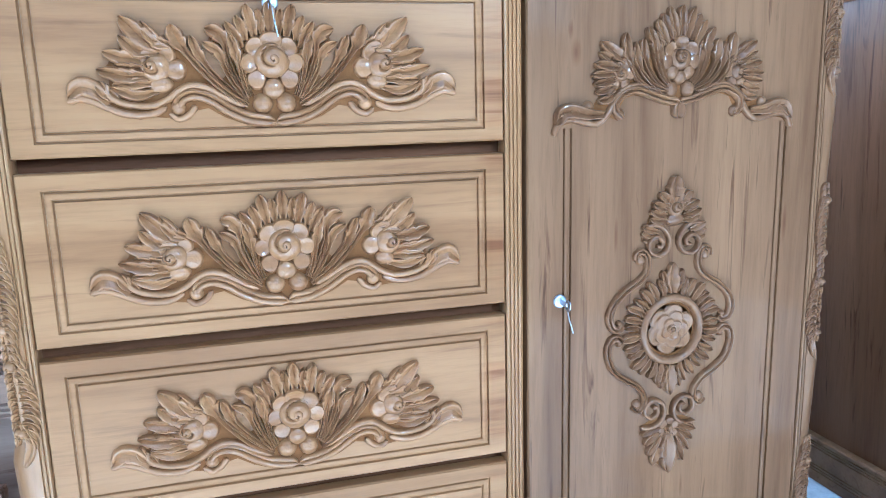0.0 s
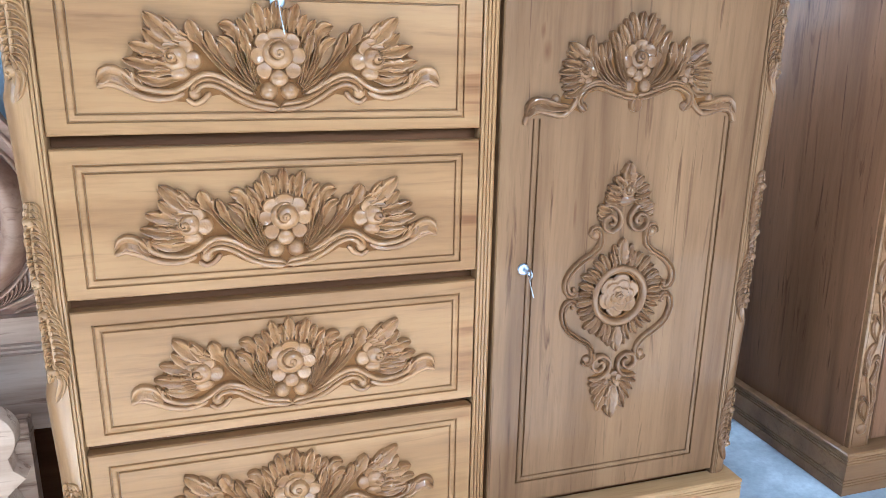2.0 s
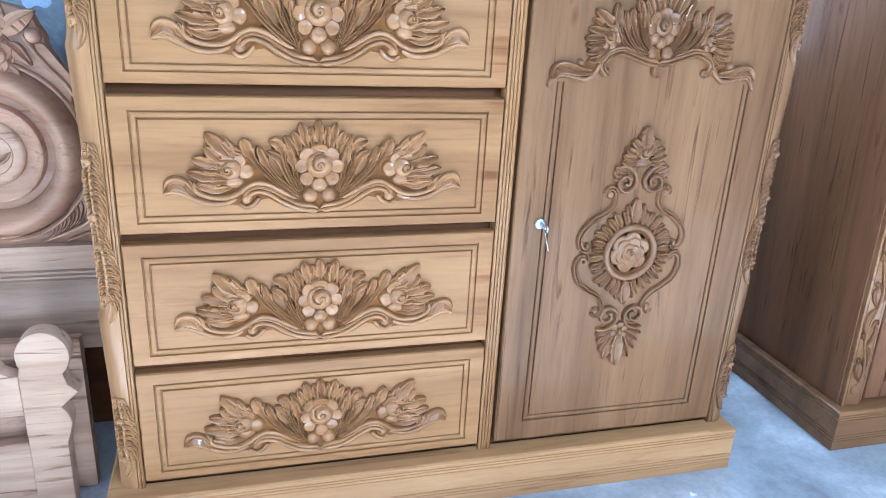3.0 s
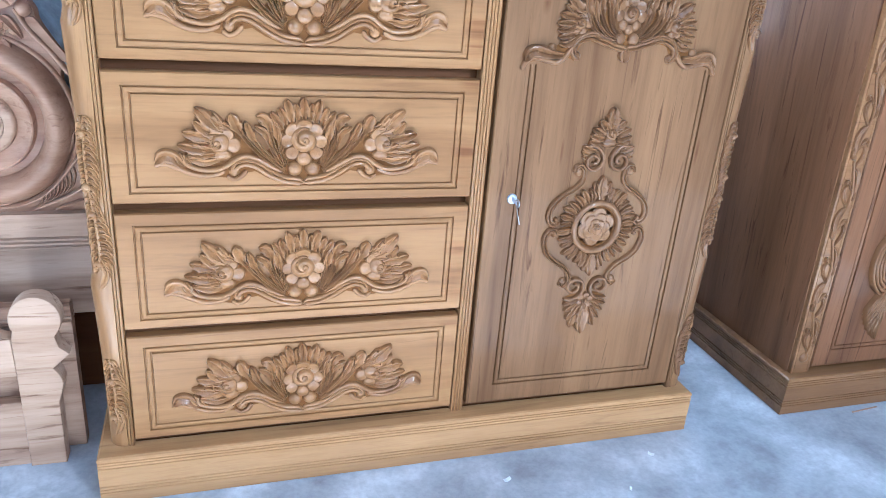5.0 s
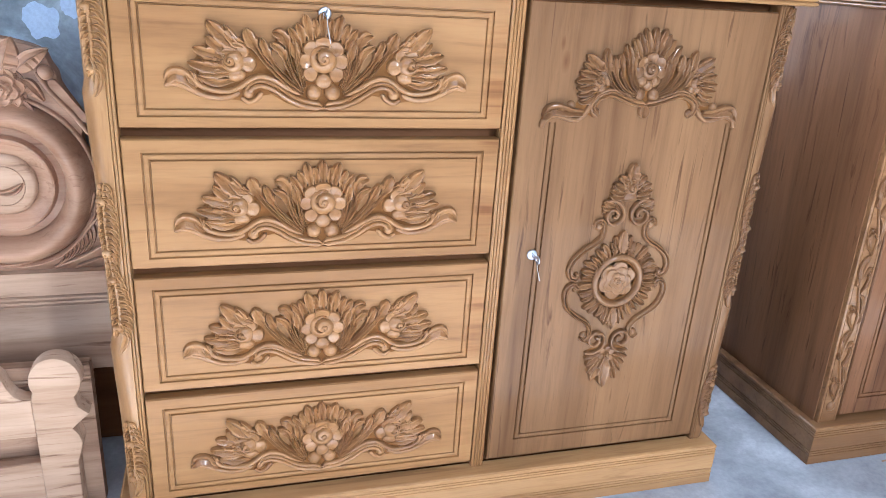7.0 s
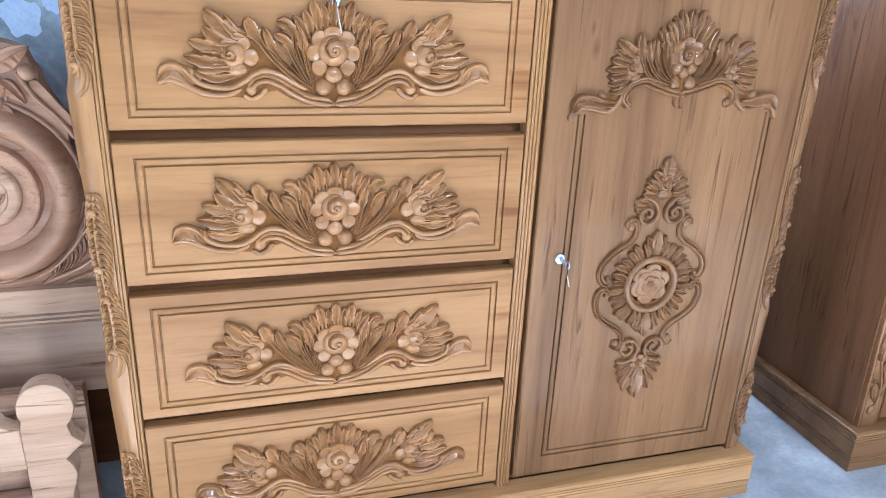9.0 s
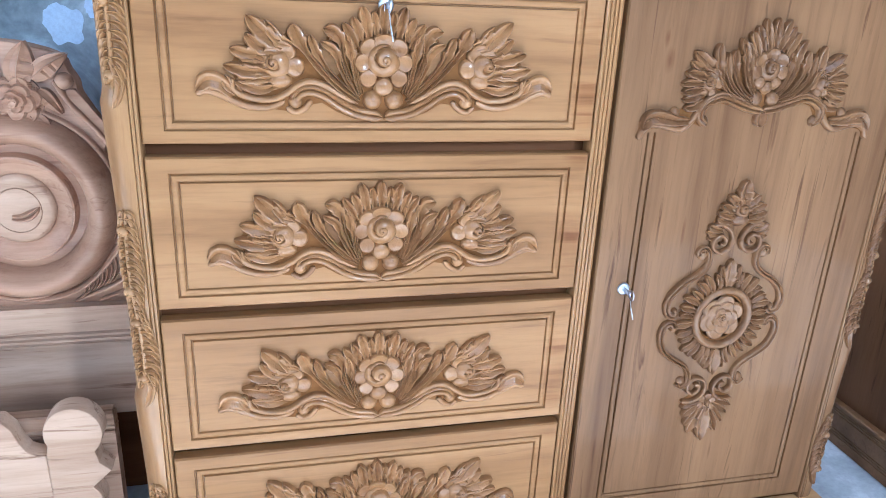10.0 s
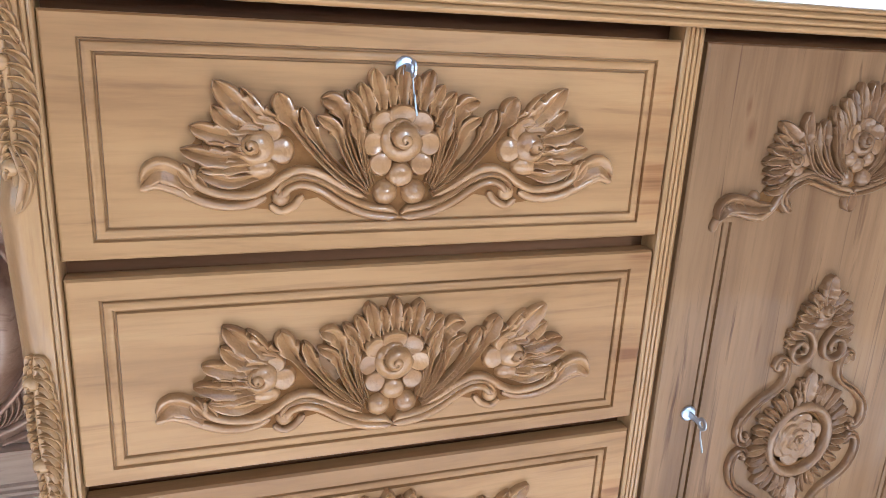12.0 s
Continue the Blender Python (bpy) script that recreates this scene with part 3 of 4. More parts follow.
def carve_drawer(o):
    put = lambda kind, g: part(kind, g, CARVED, o, sharp=60)
    pair = lambda kind, make, pieces: both(o, kind, make, pieces, CARVED)
    # dark sheet under the leaves paints the shade of the gaps
    part("carved_base", m_base([(0, 13), (-12, 10), (-38, 11), (-62, 20), (-83, 33), (-97, 30), (-106, 20), (-119, 16), (-131, 22), (-147, 24), (-164, 21), (-184, 25), (-201, 33), (-216, 41), (-230, 45), (-245, 43), (-241, 60), (-227, 68), (-215, 65), (-205, 70), (-197, 67), (-198, 77), (-203, 83), (-196, 92), (-193, 103), (-182, 109), (-175, 121), (-170, 132), (-171, 142), (-158, 138), (-148, 126), (-126, 116), (-122, 123), (-118, 130), (-108, 120), (-99, 108), (-96, 116), (-88, 100), (-73, 84), (-62, 72), (-58, 76), (-64, 96), (-70, 108), (-79, 115), (-74, 128), (-60, 127), (-52, 124), (-49, 134), (-40, 138), (-34, 142), (-29, 154), (-18, 151), (-8, 157), (0, 159)], 0.9), GROUND, o, "stippled ground, dark for crevice shade and pooled varnish")
    # middle rose
    for a, start, long, wide, lift, bowl in ((90, 10, 27, 31, 12, 1), (140, 12, 27, 28, 11, 0.9), (40, 12, 27, 28, 11, 0.9), (186, 15, 26, 26, 11.5, 0.8), (354, 15, 26, 26, 11.5, 0.8), (228, 17, 27, 26, 10.5, 0.5), (312, 17, 27, 26, 10.5, 0.5), (270, 20, 28, 28, 12, 0.2)):
        put("carved_petal", m_petal(start * math.cos(radians(a)), 92 + start * math.sin(radians(a)), a, long, wide, lift, bowl))
    put("carved_rose", m_bud(0, 92, 22, 17, 1.0))
    put("carved_bud", m_bud(1, 93, 11, 20, 1.2))
    pair("carved_berry", m_berry, [(-15, 39, 13.5, 12)])
    # crown of leaves over the rose
    put("carved_leaf", m_leaf([(0, 127), (0, 146), (0, 166)], 17, 9))
    pair("carved_leaf", m_leaf, [([(-10, 125), (-12, 140), (-14, 156)], 13, 10), ([(-20, 122), (-24, 142), (-29, 162)], 17, 9.5), ([(-31, 117), (-35, 132), (-42, 148)], 14, 9), ([(-36, 108), (-44, 124), (-55, 141)], 14, 8.5)])
    # fronds that fan out from the foot
    pair("carved_frond", m_frond, [([(-28, 48), (-35, 66), (-38, 84), (-40, 106)], 10, 8), ([(-31, 47), (-39, 74), (-44, 99), (-51, 129)], 15, 9.5), ([(-33, 45), (-47, 74), (-55, 97), (-58, 115), (-66, 128), (-81, 132)], 19, 9.5), ([(-34, 43), (-48, 62), (-59, 85), (-66, 104), (-85, 116)], 14, 8.5), ([(-35, 41), (-54, 58), (-73, 77), (-89, 101), (-98, 125)], 14, 9, 3.8, 0.6), ([(-33, 37), (-58, 53), (-84, 78), (-104, 104), (-114, 121), (-120, 138)], 21, 10, 4.5, 0.58)])
    # side rose with its leaves
    pair("carved_petal", m_petal, [(-143, 90, 118, 20, 26, 9, 0.8), (-140, 90, 58, 29, 34, 10, 1.0), (-133, 84, -8, 29, 28, 9, 0.3), (-138, 76, -80, 23, 30, 8.5, 0.0)])
    pair("carved_bud", m_bud, [(-141, 85, 18, 12.5, 0.8), (-146, 87, 9, 17, 1.0)])
    pair("carved_leaf", m_leaf, [([(-121, 111), (-138, 117), (-154, 141)], 17, 8.5), ([(-132, 107), (-154, 122), (-178, 147)], 24, 10), ([(-142, 102), (-162, 107), (-180, 124)], 18, 8.5), ([(-150, 93), (-176, 97), (-200, 105)], 19, 9.5), ([(-152, 84), (-172, 85), (-189, 89)], 13, 8), ([(-150, 74), (-180, 76), (-209, 84)], 18, 9.5), ([(-146, 66), (-170, 66), (-193, 65)], 15, 8.5), ([(-140, 57), (-166, 52), (-195, 63)], 12, 7.5)])
    # scrolls along the foot and the curled tail
    pair("carved_scroll", m_stem, [([(-198, 66), (-196, 51), (-176, 41), (-149, 39), (-129, 47), (-114, 58), (-99, 63), (-81, 59), (-62, 48), (-38, 36)], 4.0, 5.0, 8.5, ROUND), ([(-244, 46), (-230, 50), (-214, 45), (-200, 38), (-184, 31), (-164, 28), (-147, 30), (-132, 37)], 4.6, 4.6, 6, ROUND), ([(-2, 16), (-33, 21), (-57, 32), (-78, 46), (-97, 52), (-112, 48), (-120, 38)], 8.5, 7.5, 9, CHANNEL), ([(-97, 38), (-106, 27), (-119, 22), (-129, 29)], 4.5, 3.5, 6, ROUND)])
    pair("carved_berry", m_berry, [(-118, 36, 9.5, 9)])
    pair("carved_leaf", m_leaf, [([(-197, 43), (-208, 55), (-219, 62), (-231, 63), (-243, 50)], 20, 8.5, PLAIN), ([(-194, 48), (-203, 57), (-207, 71)], 12, 8.5), ([(-186, 44), (-192, 52), (-198, 60)], 9, 8)])


EDGE = [(0, 0, 0.003), (0.0022, 0.0022, 0)]
g = ring_panel(-0.3155, 0.3155, -0.021, 0.196, EDGE + bead_rings(0.0300, 0.0190), 0.022, 0.0045)
drawer = part("drawer", g, DRAWER, cabinet, "drawer front with a beaded frame and carved roses", sharp=30)
carve_drawer(drawer)
drawer.location = (0.3855, 0, 0.854)
wobble = random.Random(4)
for z in (0.6145, 0.3755, 0.1385):
    d = copy_thing(drawer, pose(0.3855, 0, z))
    for c in d.children:
        c.location = [wobble.gauss(0, 0.0005), 0, wobble.gauss(0, 0.0005)]


def lock(owner, x, z, sway):
    """A round cam lock with its key in and a second key hanging from the ring."""
    g, rows = Geo(), []
    for r, y in ((0.0, -0.0042), (0.0075, -0.0042), (0.0092, -0.0036), (0.0104, -0.0020), (0.0106, 0.001)):
        rows.append([(x + r * math.cos(math.tau * k / 24), y, z + r * math.sin(math.tau * k / 24)) for k in range(24)])
    g.grid(rows, close_u=True)
    part("lock", g, STEEL, owner, "round chromed lock")
    g = Geo()
    g.box(x - 0.0012, x + 0.0012, -0.024, -0.004, z - 0.004, z + 0.004, 0.0004)
    rows = []
    for k in range(20):
        a = math.tau * k / 20
        rows.append([(x + o, -0.024 - 0.0085 * math.cos(a) * s - 0.006, z + 0.0085 * math.sin(a) * s) for o, s in ((-0.001, 1), (0.001, 1), (0.001, 0.5), (-0.001, 0.5))])
    g.grid(rows, close_u=True, close_v=True)
    part("key", g, STEEL, owner, "steel key in the lock")
    g = Geo()
    for i, (x0, z0, x1, z1, w) in enumerate(((0, -0.006, sway * 0.4, -0.026, 0.0005), (sway * 0.4, -0.024, sway, -0.044, 0.0008))):
        a, b = Vector((x + x0, z + z0)), Vector((x + x1, z + z1))
        d = (b - a).normalized()
        s = Vector((-d.y, d.x)) * w
        rows = [[(*(p + s * u)[:1], y, (p + s * u)[1]) for u, y in ((-1, -0.0285), (1, -0.0285), (1, -0.0265), (-1, -0.0265))] for p in (a, a.lerp(b, 0.5), b)]
        g.grid(rows, close_u=True)
        g.cap(rows[0][::-1])
        g.cap(rows[-1])
    part("spare_key", g, DULL, owner, "thin key hanging from the lock")


lock(drawer, 0.0025, 0.163, 0.006)

# ---- door ----
def open_panel(x0, x1, z0, z1, ix, iz, top, thick):
    """A board with a bead that runs down, across and up again, open at the top."""
    g = Geo()
    rows = [(0, 0, thick), (0, 0, 0.003), (0.0022, 0.0022, 0)] + bead_rings(ix, iz)
    loops = [[(x0 + a, y, top), (x0 + a, y, z0 + b), (x1 - a, y, z0 + b), (x1 - a, y, top)] for a, b, y in rows]
    g.grid(loops)
    g.cap(loops[-1])
    up = [[(x0, thick, top), (x0, 0.003, top), (x0 + 0.0022, 0, top), (x1 - 0.0022, 0, top), (x1, 0.003, top), (x1, thick, top)]]
    up.append([(x0, thick, z1), (x0, 0.003, z1), (x0 + 0.0022, 0.003, z1), (x1 - 0.0022, 0.003, z1), (x1, 0.003, z1), (x1, thick, z1)])
    up.insert(1, [(p[0], p[1], z1 - 0.0022) for p in up[0]])
    g.grid(up)
    g.cap(up[-1])
    return g


CX = 0.983
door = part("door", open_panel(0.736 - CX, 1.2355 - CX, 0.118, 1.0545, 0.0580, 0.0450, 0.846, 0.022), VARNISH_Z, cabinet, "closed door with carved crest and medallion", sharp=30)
door.location = (CX, 0, 0)


CREST, MED = 0.842, 0.524
SIDE = -0.0035
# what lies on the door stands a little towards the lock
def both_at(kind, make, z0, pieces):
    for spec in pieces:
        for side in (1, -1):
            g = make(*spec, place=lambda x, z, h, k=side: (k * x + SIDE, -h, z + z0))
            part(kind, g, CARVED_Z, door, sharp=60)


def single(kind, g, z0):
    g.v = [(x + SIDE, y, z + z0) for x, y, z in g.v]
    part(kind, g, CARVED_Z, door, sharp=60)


# same darkened sheet on the door, for shade between carved pieces
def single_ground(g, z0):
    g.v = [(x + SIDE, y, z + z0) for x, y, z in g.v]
    part("carved_base", g, GROUND, door, "stippled ground, dark for crevice shade and pooled varnish")


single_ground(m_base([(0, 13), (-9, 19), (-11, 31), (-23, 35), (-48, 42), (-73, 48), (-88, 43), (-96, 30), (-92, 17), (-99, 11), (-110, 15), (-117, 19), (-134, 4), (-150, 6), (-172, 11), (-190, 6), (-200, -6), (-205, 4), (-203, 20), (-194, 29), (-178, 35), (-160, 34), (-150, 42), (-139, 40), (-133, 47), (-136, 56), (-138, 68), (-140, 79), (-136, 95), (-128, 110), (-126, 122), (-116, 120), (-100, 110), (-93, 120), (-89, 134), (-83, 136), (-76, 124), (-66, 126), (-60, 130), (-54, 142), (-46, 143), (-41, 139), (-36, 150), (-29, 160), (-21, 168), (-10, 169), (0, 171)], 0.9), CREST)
single("carved_leaf", m_leaf([(0, 134), (0, 155), (0, 178)], 16, 9, BARBED), CREST)
both_at("carved_leaf", m_leaf, CREST, [([(-8, 130), (-13, 152), (-21, 176)], 14, 9), ([(-16, 128), (-23, 146), (-32, 166)], 12, 8.5), ([(-24, 122), (-31, 138), (-41, 157)], 12, 8), ([(-30, 118), (-38, 130), (-48, 141)], 10, 7.5)])
both_at("carved_frond", m_frond, CREST, [([(-16, 62), (-28, 80), (-34, 102), (-38, 131)], 11, 8), ([(-18, 60), (-34, 78), (-43, 102), (-45, 124), (-56, 148)], 16, 9), ([(-20, 56), (-42, 70), (-57, 92), (-62, 112), (-63, 131)], 15, 9), ([(-21, 54), (-46, 64), (-65, 83), (-73, 104), (-76, 127)], 13, 8.5), ([(-22, 51), (-50, 58), (-73, 74), (-85, 98), (-89, 118), (-91, 140)], 17, 9)])
for a, start, long, wide, bowl in ((90, 8, 25, 27, 1), (145, 9, 24, 26, 0.9), (35, 9, 24, 26, 0.9), (192, 11, 23, 24, 0.4), (348, 11, 23, 24, 0.4), (236, 14, 22, 23, 0.0), (304, 14, 22, 23, 0.0), (270, 17, 22, 22, 0.0)):
    single("carved_petal", m_petal(start * math.cos(radians(a)), 102 + start * math.sin(radians(a)), a, long, wide, 10, bowl), CREST)
single("carved_rose", m_bud(0, 101, 17, 13.5, 0.9), CREST)
single("carved_bud", m_bud(-1, 104, 9, 17, 1.0), CREST)
both_at("carved_berry", m_berry, CREST, [(-15, 57, 13, 11), (-98, 22, 9, 8), (-148, 35, 9, 7.5)])
both_at("carved_petal", m_petal, CREST, [(-97, 84, 62, 20, 22, 9.5, 1.0), (-94, 80, 5, 20, 20, 9, 0.5), (-97, 74, -55, 18, 19, 8.5, 0.1), (-103, 74, -112, 15, 17, 8, 0.0), (-100, 84, 120, 15, 18, 8.5, 0.9)])
both_at("carved_bud", m_bud, CREST, [(-99, 80, 12, 12, 0.9), (-101, 82, 6, 15, 1.0)])
both_at("carved_leaf", m_leaf, CREST, [([(-90, 98), (-108, 111), (-131, 127)], 19, 9, BARBED), ([(-98, 95), (-116, 102), (-134, 112)], 13, 8), ([(-104, 88), (-122, 92), (-141, 96)], 15, 9, BARBED), ([(-108, 80), (-127, 80), (-146, 79)], 13, 8.5), ([(-108, 72), (-125, 68), (-143, 67)], 13, 8.5), ([(-106, 64), (-122, 57), (-140, 55)], 13, 8.5), ([(-106, 54), (-120, 44), (-136, 43)], 13, 8)])
both_at("carved_scroll", m_stem, CREST, [([(-203, -6), (-198, 8), (-186, 16), (-170, 16), (-150, 11), (-134, 10), (-119, 22), (-108, 38), (-92, 50)], 5, 5, 7, ROUND), ([(-94, 16), (-106, 28), (-104, 43), (-90, 53), (-72, 57), (-48, 50), (-23, 42), (0, 38)], 6, 7, 9, CHANNEL), ([(-112, 40), (-98, 56), (-74, 65), (-50, 60), (-30, 52)], 3, 3.5, 8, ROUND)])
both_at("carved_leaf", m_leaf, CREST, [([(-126, 22), (-150, 23), (-172, 28), (-190, 26), (-201, 8)], 19, 9, PLAIN)] + [([(-152 - 11 * k, 21 + 1.5 * k), (-160 - 11 * k, 27), (-166 - 11 * k, 35 - 1.6 * k * k)], 9, 9.5) for k in range(4)])
single("carved_leaf", m_leaf([(0, 40), (0, 28), (0, 13)], 19, 9, PLAIN), CREST)

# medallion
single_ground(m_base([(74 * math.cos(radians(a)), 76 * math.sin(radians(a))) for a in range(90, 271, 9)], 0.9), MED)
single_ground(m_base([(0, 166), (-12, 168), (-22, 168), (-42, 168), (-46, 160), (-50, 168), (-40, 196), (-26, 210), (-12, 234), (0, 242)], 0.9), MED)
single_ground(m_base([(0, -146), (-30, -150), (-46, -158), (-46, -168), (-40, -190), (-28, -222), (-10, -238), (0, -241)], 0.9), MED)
ringg = Geo()
path = [Vector((0.0505 * math.cos(math.tau * k / 56), 0.0520 * math.sin(math.tau * k / 56))) for k in range(57)]
ribbon(ringg, path, [0.0068] * 57, [0.0100] * 57, ROUND)
single("carved_ring", ringg, MED)
single("carved_rose", rose_head(0, 0, 41, 9, OPEN_ROSE, 20), MED)
single("carved_bud", m_bud(1, 0, 8, 10, 1.2), MED)
for k in range(32):
    a = math.tau * (k + 0.5) / 32
    c, s = math.cos(a), math.sin(a)
    if abs(s) > 0.97:
        continue
    far = (0.084, 0.089, 0.086)[k % 3] + 0.004 * abs(s)
    turn = (0.09 if k % 2 else 0.03) * (1 if c * s > 0 else -1)
    g = cut_leaf(bez((0.056 * c, 0.0575 * s), (0.070 * math.cos(a + turn), 0.072 * math.sin(a + turn)), (far * c, far * s), 10), 0.0, 0.0, 0.0150, 0.0078, PLAIN if k % 3 else BARBED, flat)
    single("carved_ray", g, MED)
for s in (1, -1):
    single("carved_leaf", m_leaf([(0, s * 60), (0, s * 84), (0, s * 110)], 22, 9, TWICE), MED)
    both_at("carved_leaf", m_leaf, MED, [([(-7, s * 62), (-13, s * 80), (-18, s * 98)], 13, 8.5), ([(-5, s * 74), (-10, s * 88), (-13, s * 97)], 7, 9.5)])
both_at("carved_scroll", m_stem, MED, [([(-66, 116), (-64, 127), (-54, 130), (-46, 121), (-46, 99), (-60, 83), (-83, 69), (-102, 50), (-109, 30), (-104, 13), (-93, 8), (-87, 15)], 4.6, 7.2, 8, CHANNEL), ([(-86, -14), (-95, -5), (-107, -10), (-111, -30), (-101, -57), (-80, -75), (-58, -89), (-46, -106), (-46, -123), (-56, -132), (-66, -124)], 6.8, 4.6, 8, CHANNEL)])
both_at("carved_berry", m_berry, MED, [(-57, 117, 9, 8), (-57, -121, 9, 8), (-92, 18, 5.5, 9), (-91, -16, 5.5, 9)])
both_at("carved_volute", m_stem, MED, [([(-46, 170), (-30, 170), (-15, 160), (-8, 144), (-14, 128), (-29, 122), (-42, 130), (-43, 145), (-31, 152), (-21, 145), (-23, 136), (-31, 137)], 4.2, 3.4, 9, ROUND), ([(-50, -162), (-34, -164), (-17, -157), (-8, -141), (-12, -124), (-27, -116), (-41, -122), (-44, -138), (-32, -147), (-21, -140), (-22, -130), (-30, -130)], 4.2, 3.4, 9, ROUND)])
both_at("carved_leaf", m_leaf, MED, [([(-28, 160), (-42, 163), (-56, 170)], 11, 8), ([(-34, 154), (-46, 155), (-57, 160)], 9, 8), ([(-36, 148), (-46, 147), (-55, 150)], 8, 7.5)])
# leaf clusters over and under the volutes
single("carved_leaf", m_leaf([(0, 204), (0, 224), (0, 247)], 26, 9, TWICE), MED)
both_at("carved_leaf", m_leaf, MED, [([(-3, 212), (-7, 224), (-9, 236)], 8, 10), ([(-8, 204), (-18, 212), (-28, 221)], 16, 9, BARBED), ([(-14, 194), (-27, 199), (-40, 206)], 15, 9, BARBED), ([(-14, 184), (-28, 187), (-44, 193)], 14, 8.5, BARBED), ([(-12, 176), (-28, 177), (-44, 181)], 12, 8)])
single("carved_petal", m_petal(0, 190, 270, 24, 34, 9, 0.0), MED)
both_at("carved_petal", m_petal, MED, [(-3, 194, 150, 18, 20, 9, 0.6), (-3, 198, 100, 16, 18, 9, 0.9)])
single("carved_bud", m_bud(0, 194, 13, 13, 0.9), MED)
single("carved_bud", m_bud(1, 197, 6.5, 16, 1.0), MED)
single("carved_leaf", m_leaf([(0, -178), (0, -212), (0, -247)], 28, 9, TWICE), MED)
both_at("carved_leaf", m_leaf, MED, [([(-3, -198), (-8, -212), (-10, -226)], 9, 10), ([(-10, -180), (-18, -204), (-29, -230)], 17, 9, BARBED), ([(-12, -176), (-26, -194), (-39, -211)], 14, 8.5, BARBED), ([(-14, -170), (-30, -180), (-45, -192)], 14, 8.5, BARBED), ([(-16, -164), (-32, -168), (-50, -175)], 13, 8.5)])
for a in (20, 80, 140, 200, 260, 320):
    single("carved_petal", m_petal(5 * math.cos(radians(a)), -168 + 5 * math.sin(radians(a)), a, 15, 16, 10, 0.5), MED)
single("carved_bud", m_bud(0, -168, 8, 13, 0.9), MED)
lock(door, 0.788 - CX, 0.588, 0.010)


# ---- corner posts ----
def on_post(mirror):
    """Wraps flat carving round the corner post: across is 0 on the outer corner."""
    def place(u, z, h):
        a = radians(250) + u / 0.030
        x = 0.054 + (0.0295 + h) * math.cos(a)
        return (x if not mirror else 1.3055 - x, 0.030 + (0.0295 + h) * math.sin(a), z)
    return place


def garland(owner, z1, z0, place, long=True):
    """A hanging strip of fern-like leaf in low relief, with round buds, that ends in a bent point."""
    n = max(8, round((z1 - z0 - 0.03) / 0.0104))
    turns = 2 if long and z1 - z0 > 0.2 else 1
    spine = lambda z: 0.0045 * math.sin((z - z0) / (z1 - z0) * math.pi * turns) - 0.004
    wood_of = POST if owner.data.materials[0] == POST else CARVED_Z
    part("carved_stem", stem([(spine(z0 + (z1 - z0) * i / 10), z0 + (z1 - z0) * i / 10) for i in range(1, 11)], 0.0034, 0.0030, 0.0032, ROUND, place), wood_of, owner, sharp=60)
    for k in range(n):
        q = k / n
        z = z1 - 0.004 - (z1 - z0 - 0.026) * q
        full = 0.45 + 0.55 * abs(math.sin(math.pi * (q * turns * 0.94 + 0.04)))
        for s, reach, drop, wide in ((1, 0.0180 * full, 0.0135, 0.0086), (-1, 0.0115 * full, 0.0095, 0.0078)):
            foot = spine(z) + s * 0.0012
            part("carved_leaflet", cut_leaf(bez((foot, z + 0.003), (foot + s * reach * 0.9, z + 0.004), (foot + s * reach, z - drop), 7), 0.0, 0.0, wide, 0.0044 + 0.0007 * (k % 3), PLAIN, place), wood_of, owner, sharp=60)
    part("carved_leaf", cut_leaf(spline([(spine(z0 + 0.05), z0 + 0.055), (0.007, z0 + 0.030), (0.004, z0 + 0.012), (-0.003, z0 - 0.006)], 5), 0.0, 0.0, 0.0120, 0.0056, PLAIN, place), wood_of, owner, sharp=60)
    for q in ((0.10, 0.40, 0.56, 0.86) if turns == 2 else (0.30, 0.80)):
        z = z1 - (z1 - z0) * q
        part("carved_bud", bud(spine(z) - 0.003, z, 0.0074, 0.0105, 0.6, place), wood_of, owner, sharp=60)


def post_swell(z):
    """The smooth lengths of a post stand proud just under a garland and taper down to the next one."""
    for low, high in ((0.742, 0.888), (0.296, 0.447)):
        if low < z < high + 0.012:
            q = (z - low) / (high - low)
            return 0.0050 * q if q < 1 else 0.0050 * max(0.0, 1 - (z - high) / 0.012)
    return 0.0


for mirror in (False, True):
    fx = (lambda x: 1.3055 - x) if mirror else (lambda x: x)
    prof = [(0.0685, 0.06), (0.0685, 0.003), (0.0672, 0), (0.0655, -0.0008), (0.0640, 0), (0.0632, 0.0028), (0.0622, 0), (0.0605, -0.0010), (0.0588, 0), (0.0578, 0.0028), (0.0568, 0)]
    prof += [(0.054 + 0.030 * math.cos(radians(270 - a)), 0.030 + 0.030 * math.sin(radians(270 - a))) for a in range(0, 91, 9)]
    prof += [(0.024, 0.06)]
    g, rows = Geo(), []
    for i in range(90):
        z = 0.105 + (1.069 - 0.105) * i / 89
        swell = post_swell(z)
        row = []
        for x, y in prof:
            d = Vector((x - 0.054, y - 0.030))
            side = min(1.0, max(0.0, (0.056 - x) / 0.012))
            k = 1 + side * swell / 0.030
            row.append((fx(0.054 + d.x * k), min(0.06, 0.030 + d.y * k) if y < 0.06 else y, z))
        rows.append(row)
    g.grid(rows, close_u=True)
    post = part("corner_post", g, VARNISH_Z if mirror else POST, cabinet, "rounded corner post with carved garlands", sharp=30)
    p = on_post(mirror)
    garland(post, 1.064, 0.885, p)
    garland(post, 0.742, 0.444, p)
    garland(post, 0.296, 0.140, p, long=False)


# ---- second cabinet ----
other = thing("cabinet", "darker brown carved cabinet with a fluted plinth", "cabinet", at=(1.575, 0, 0))


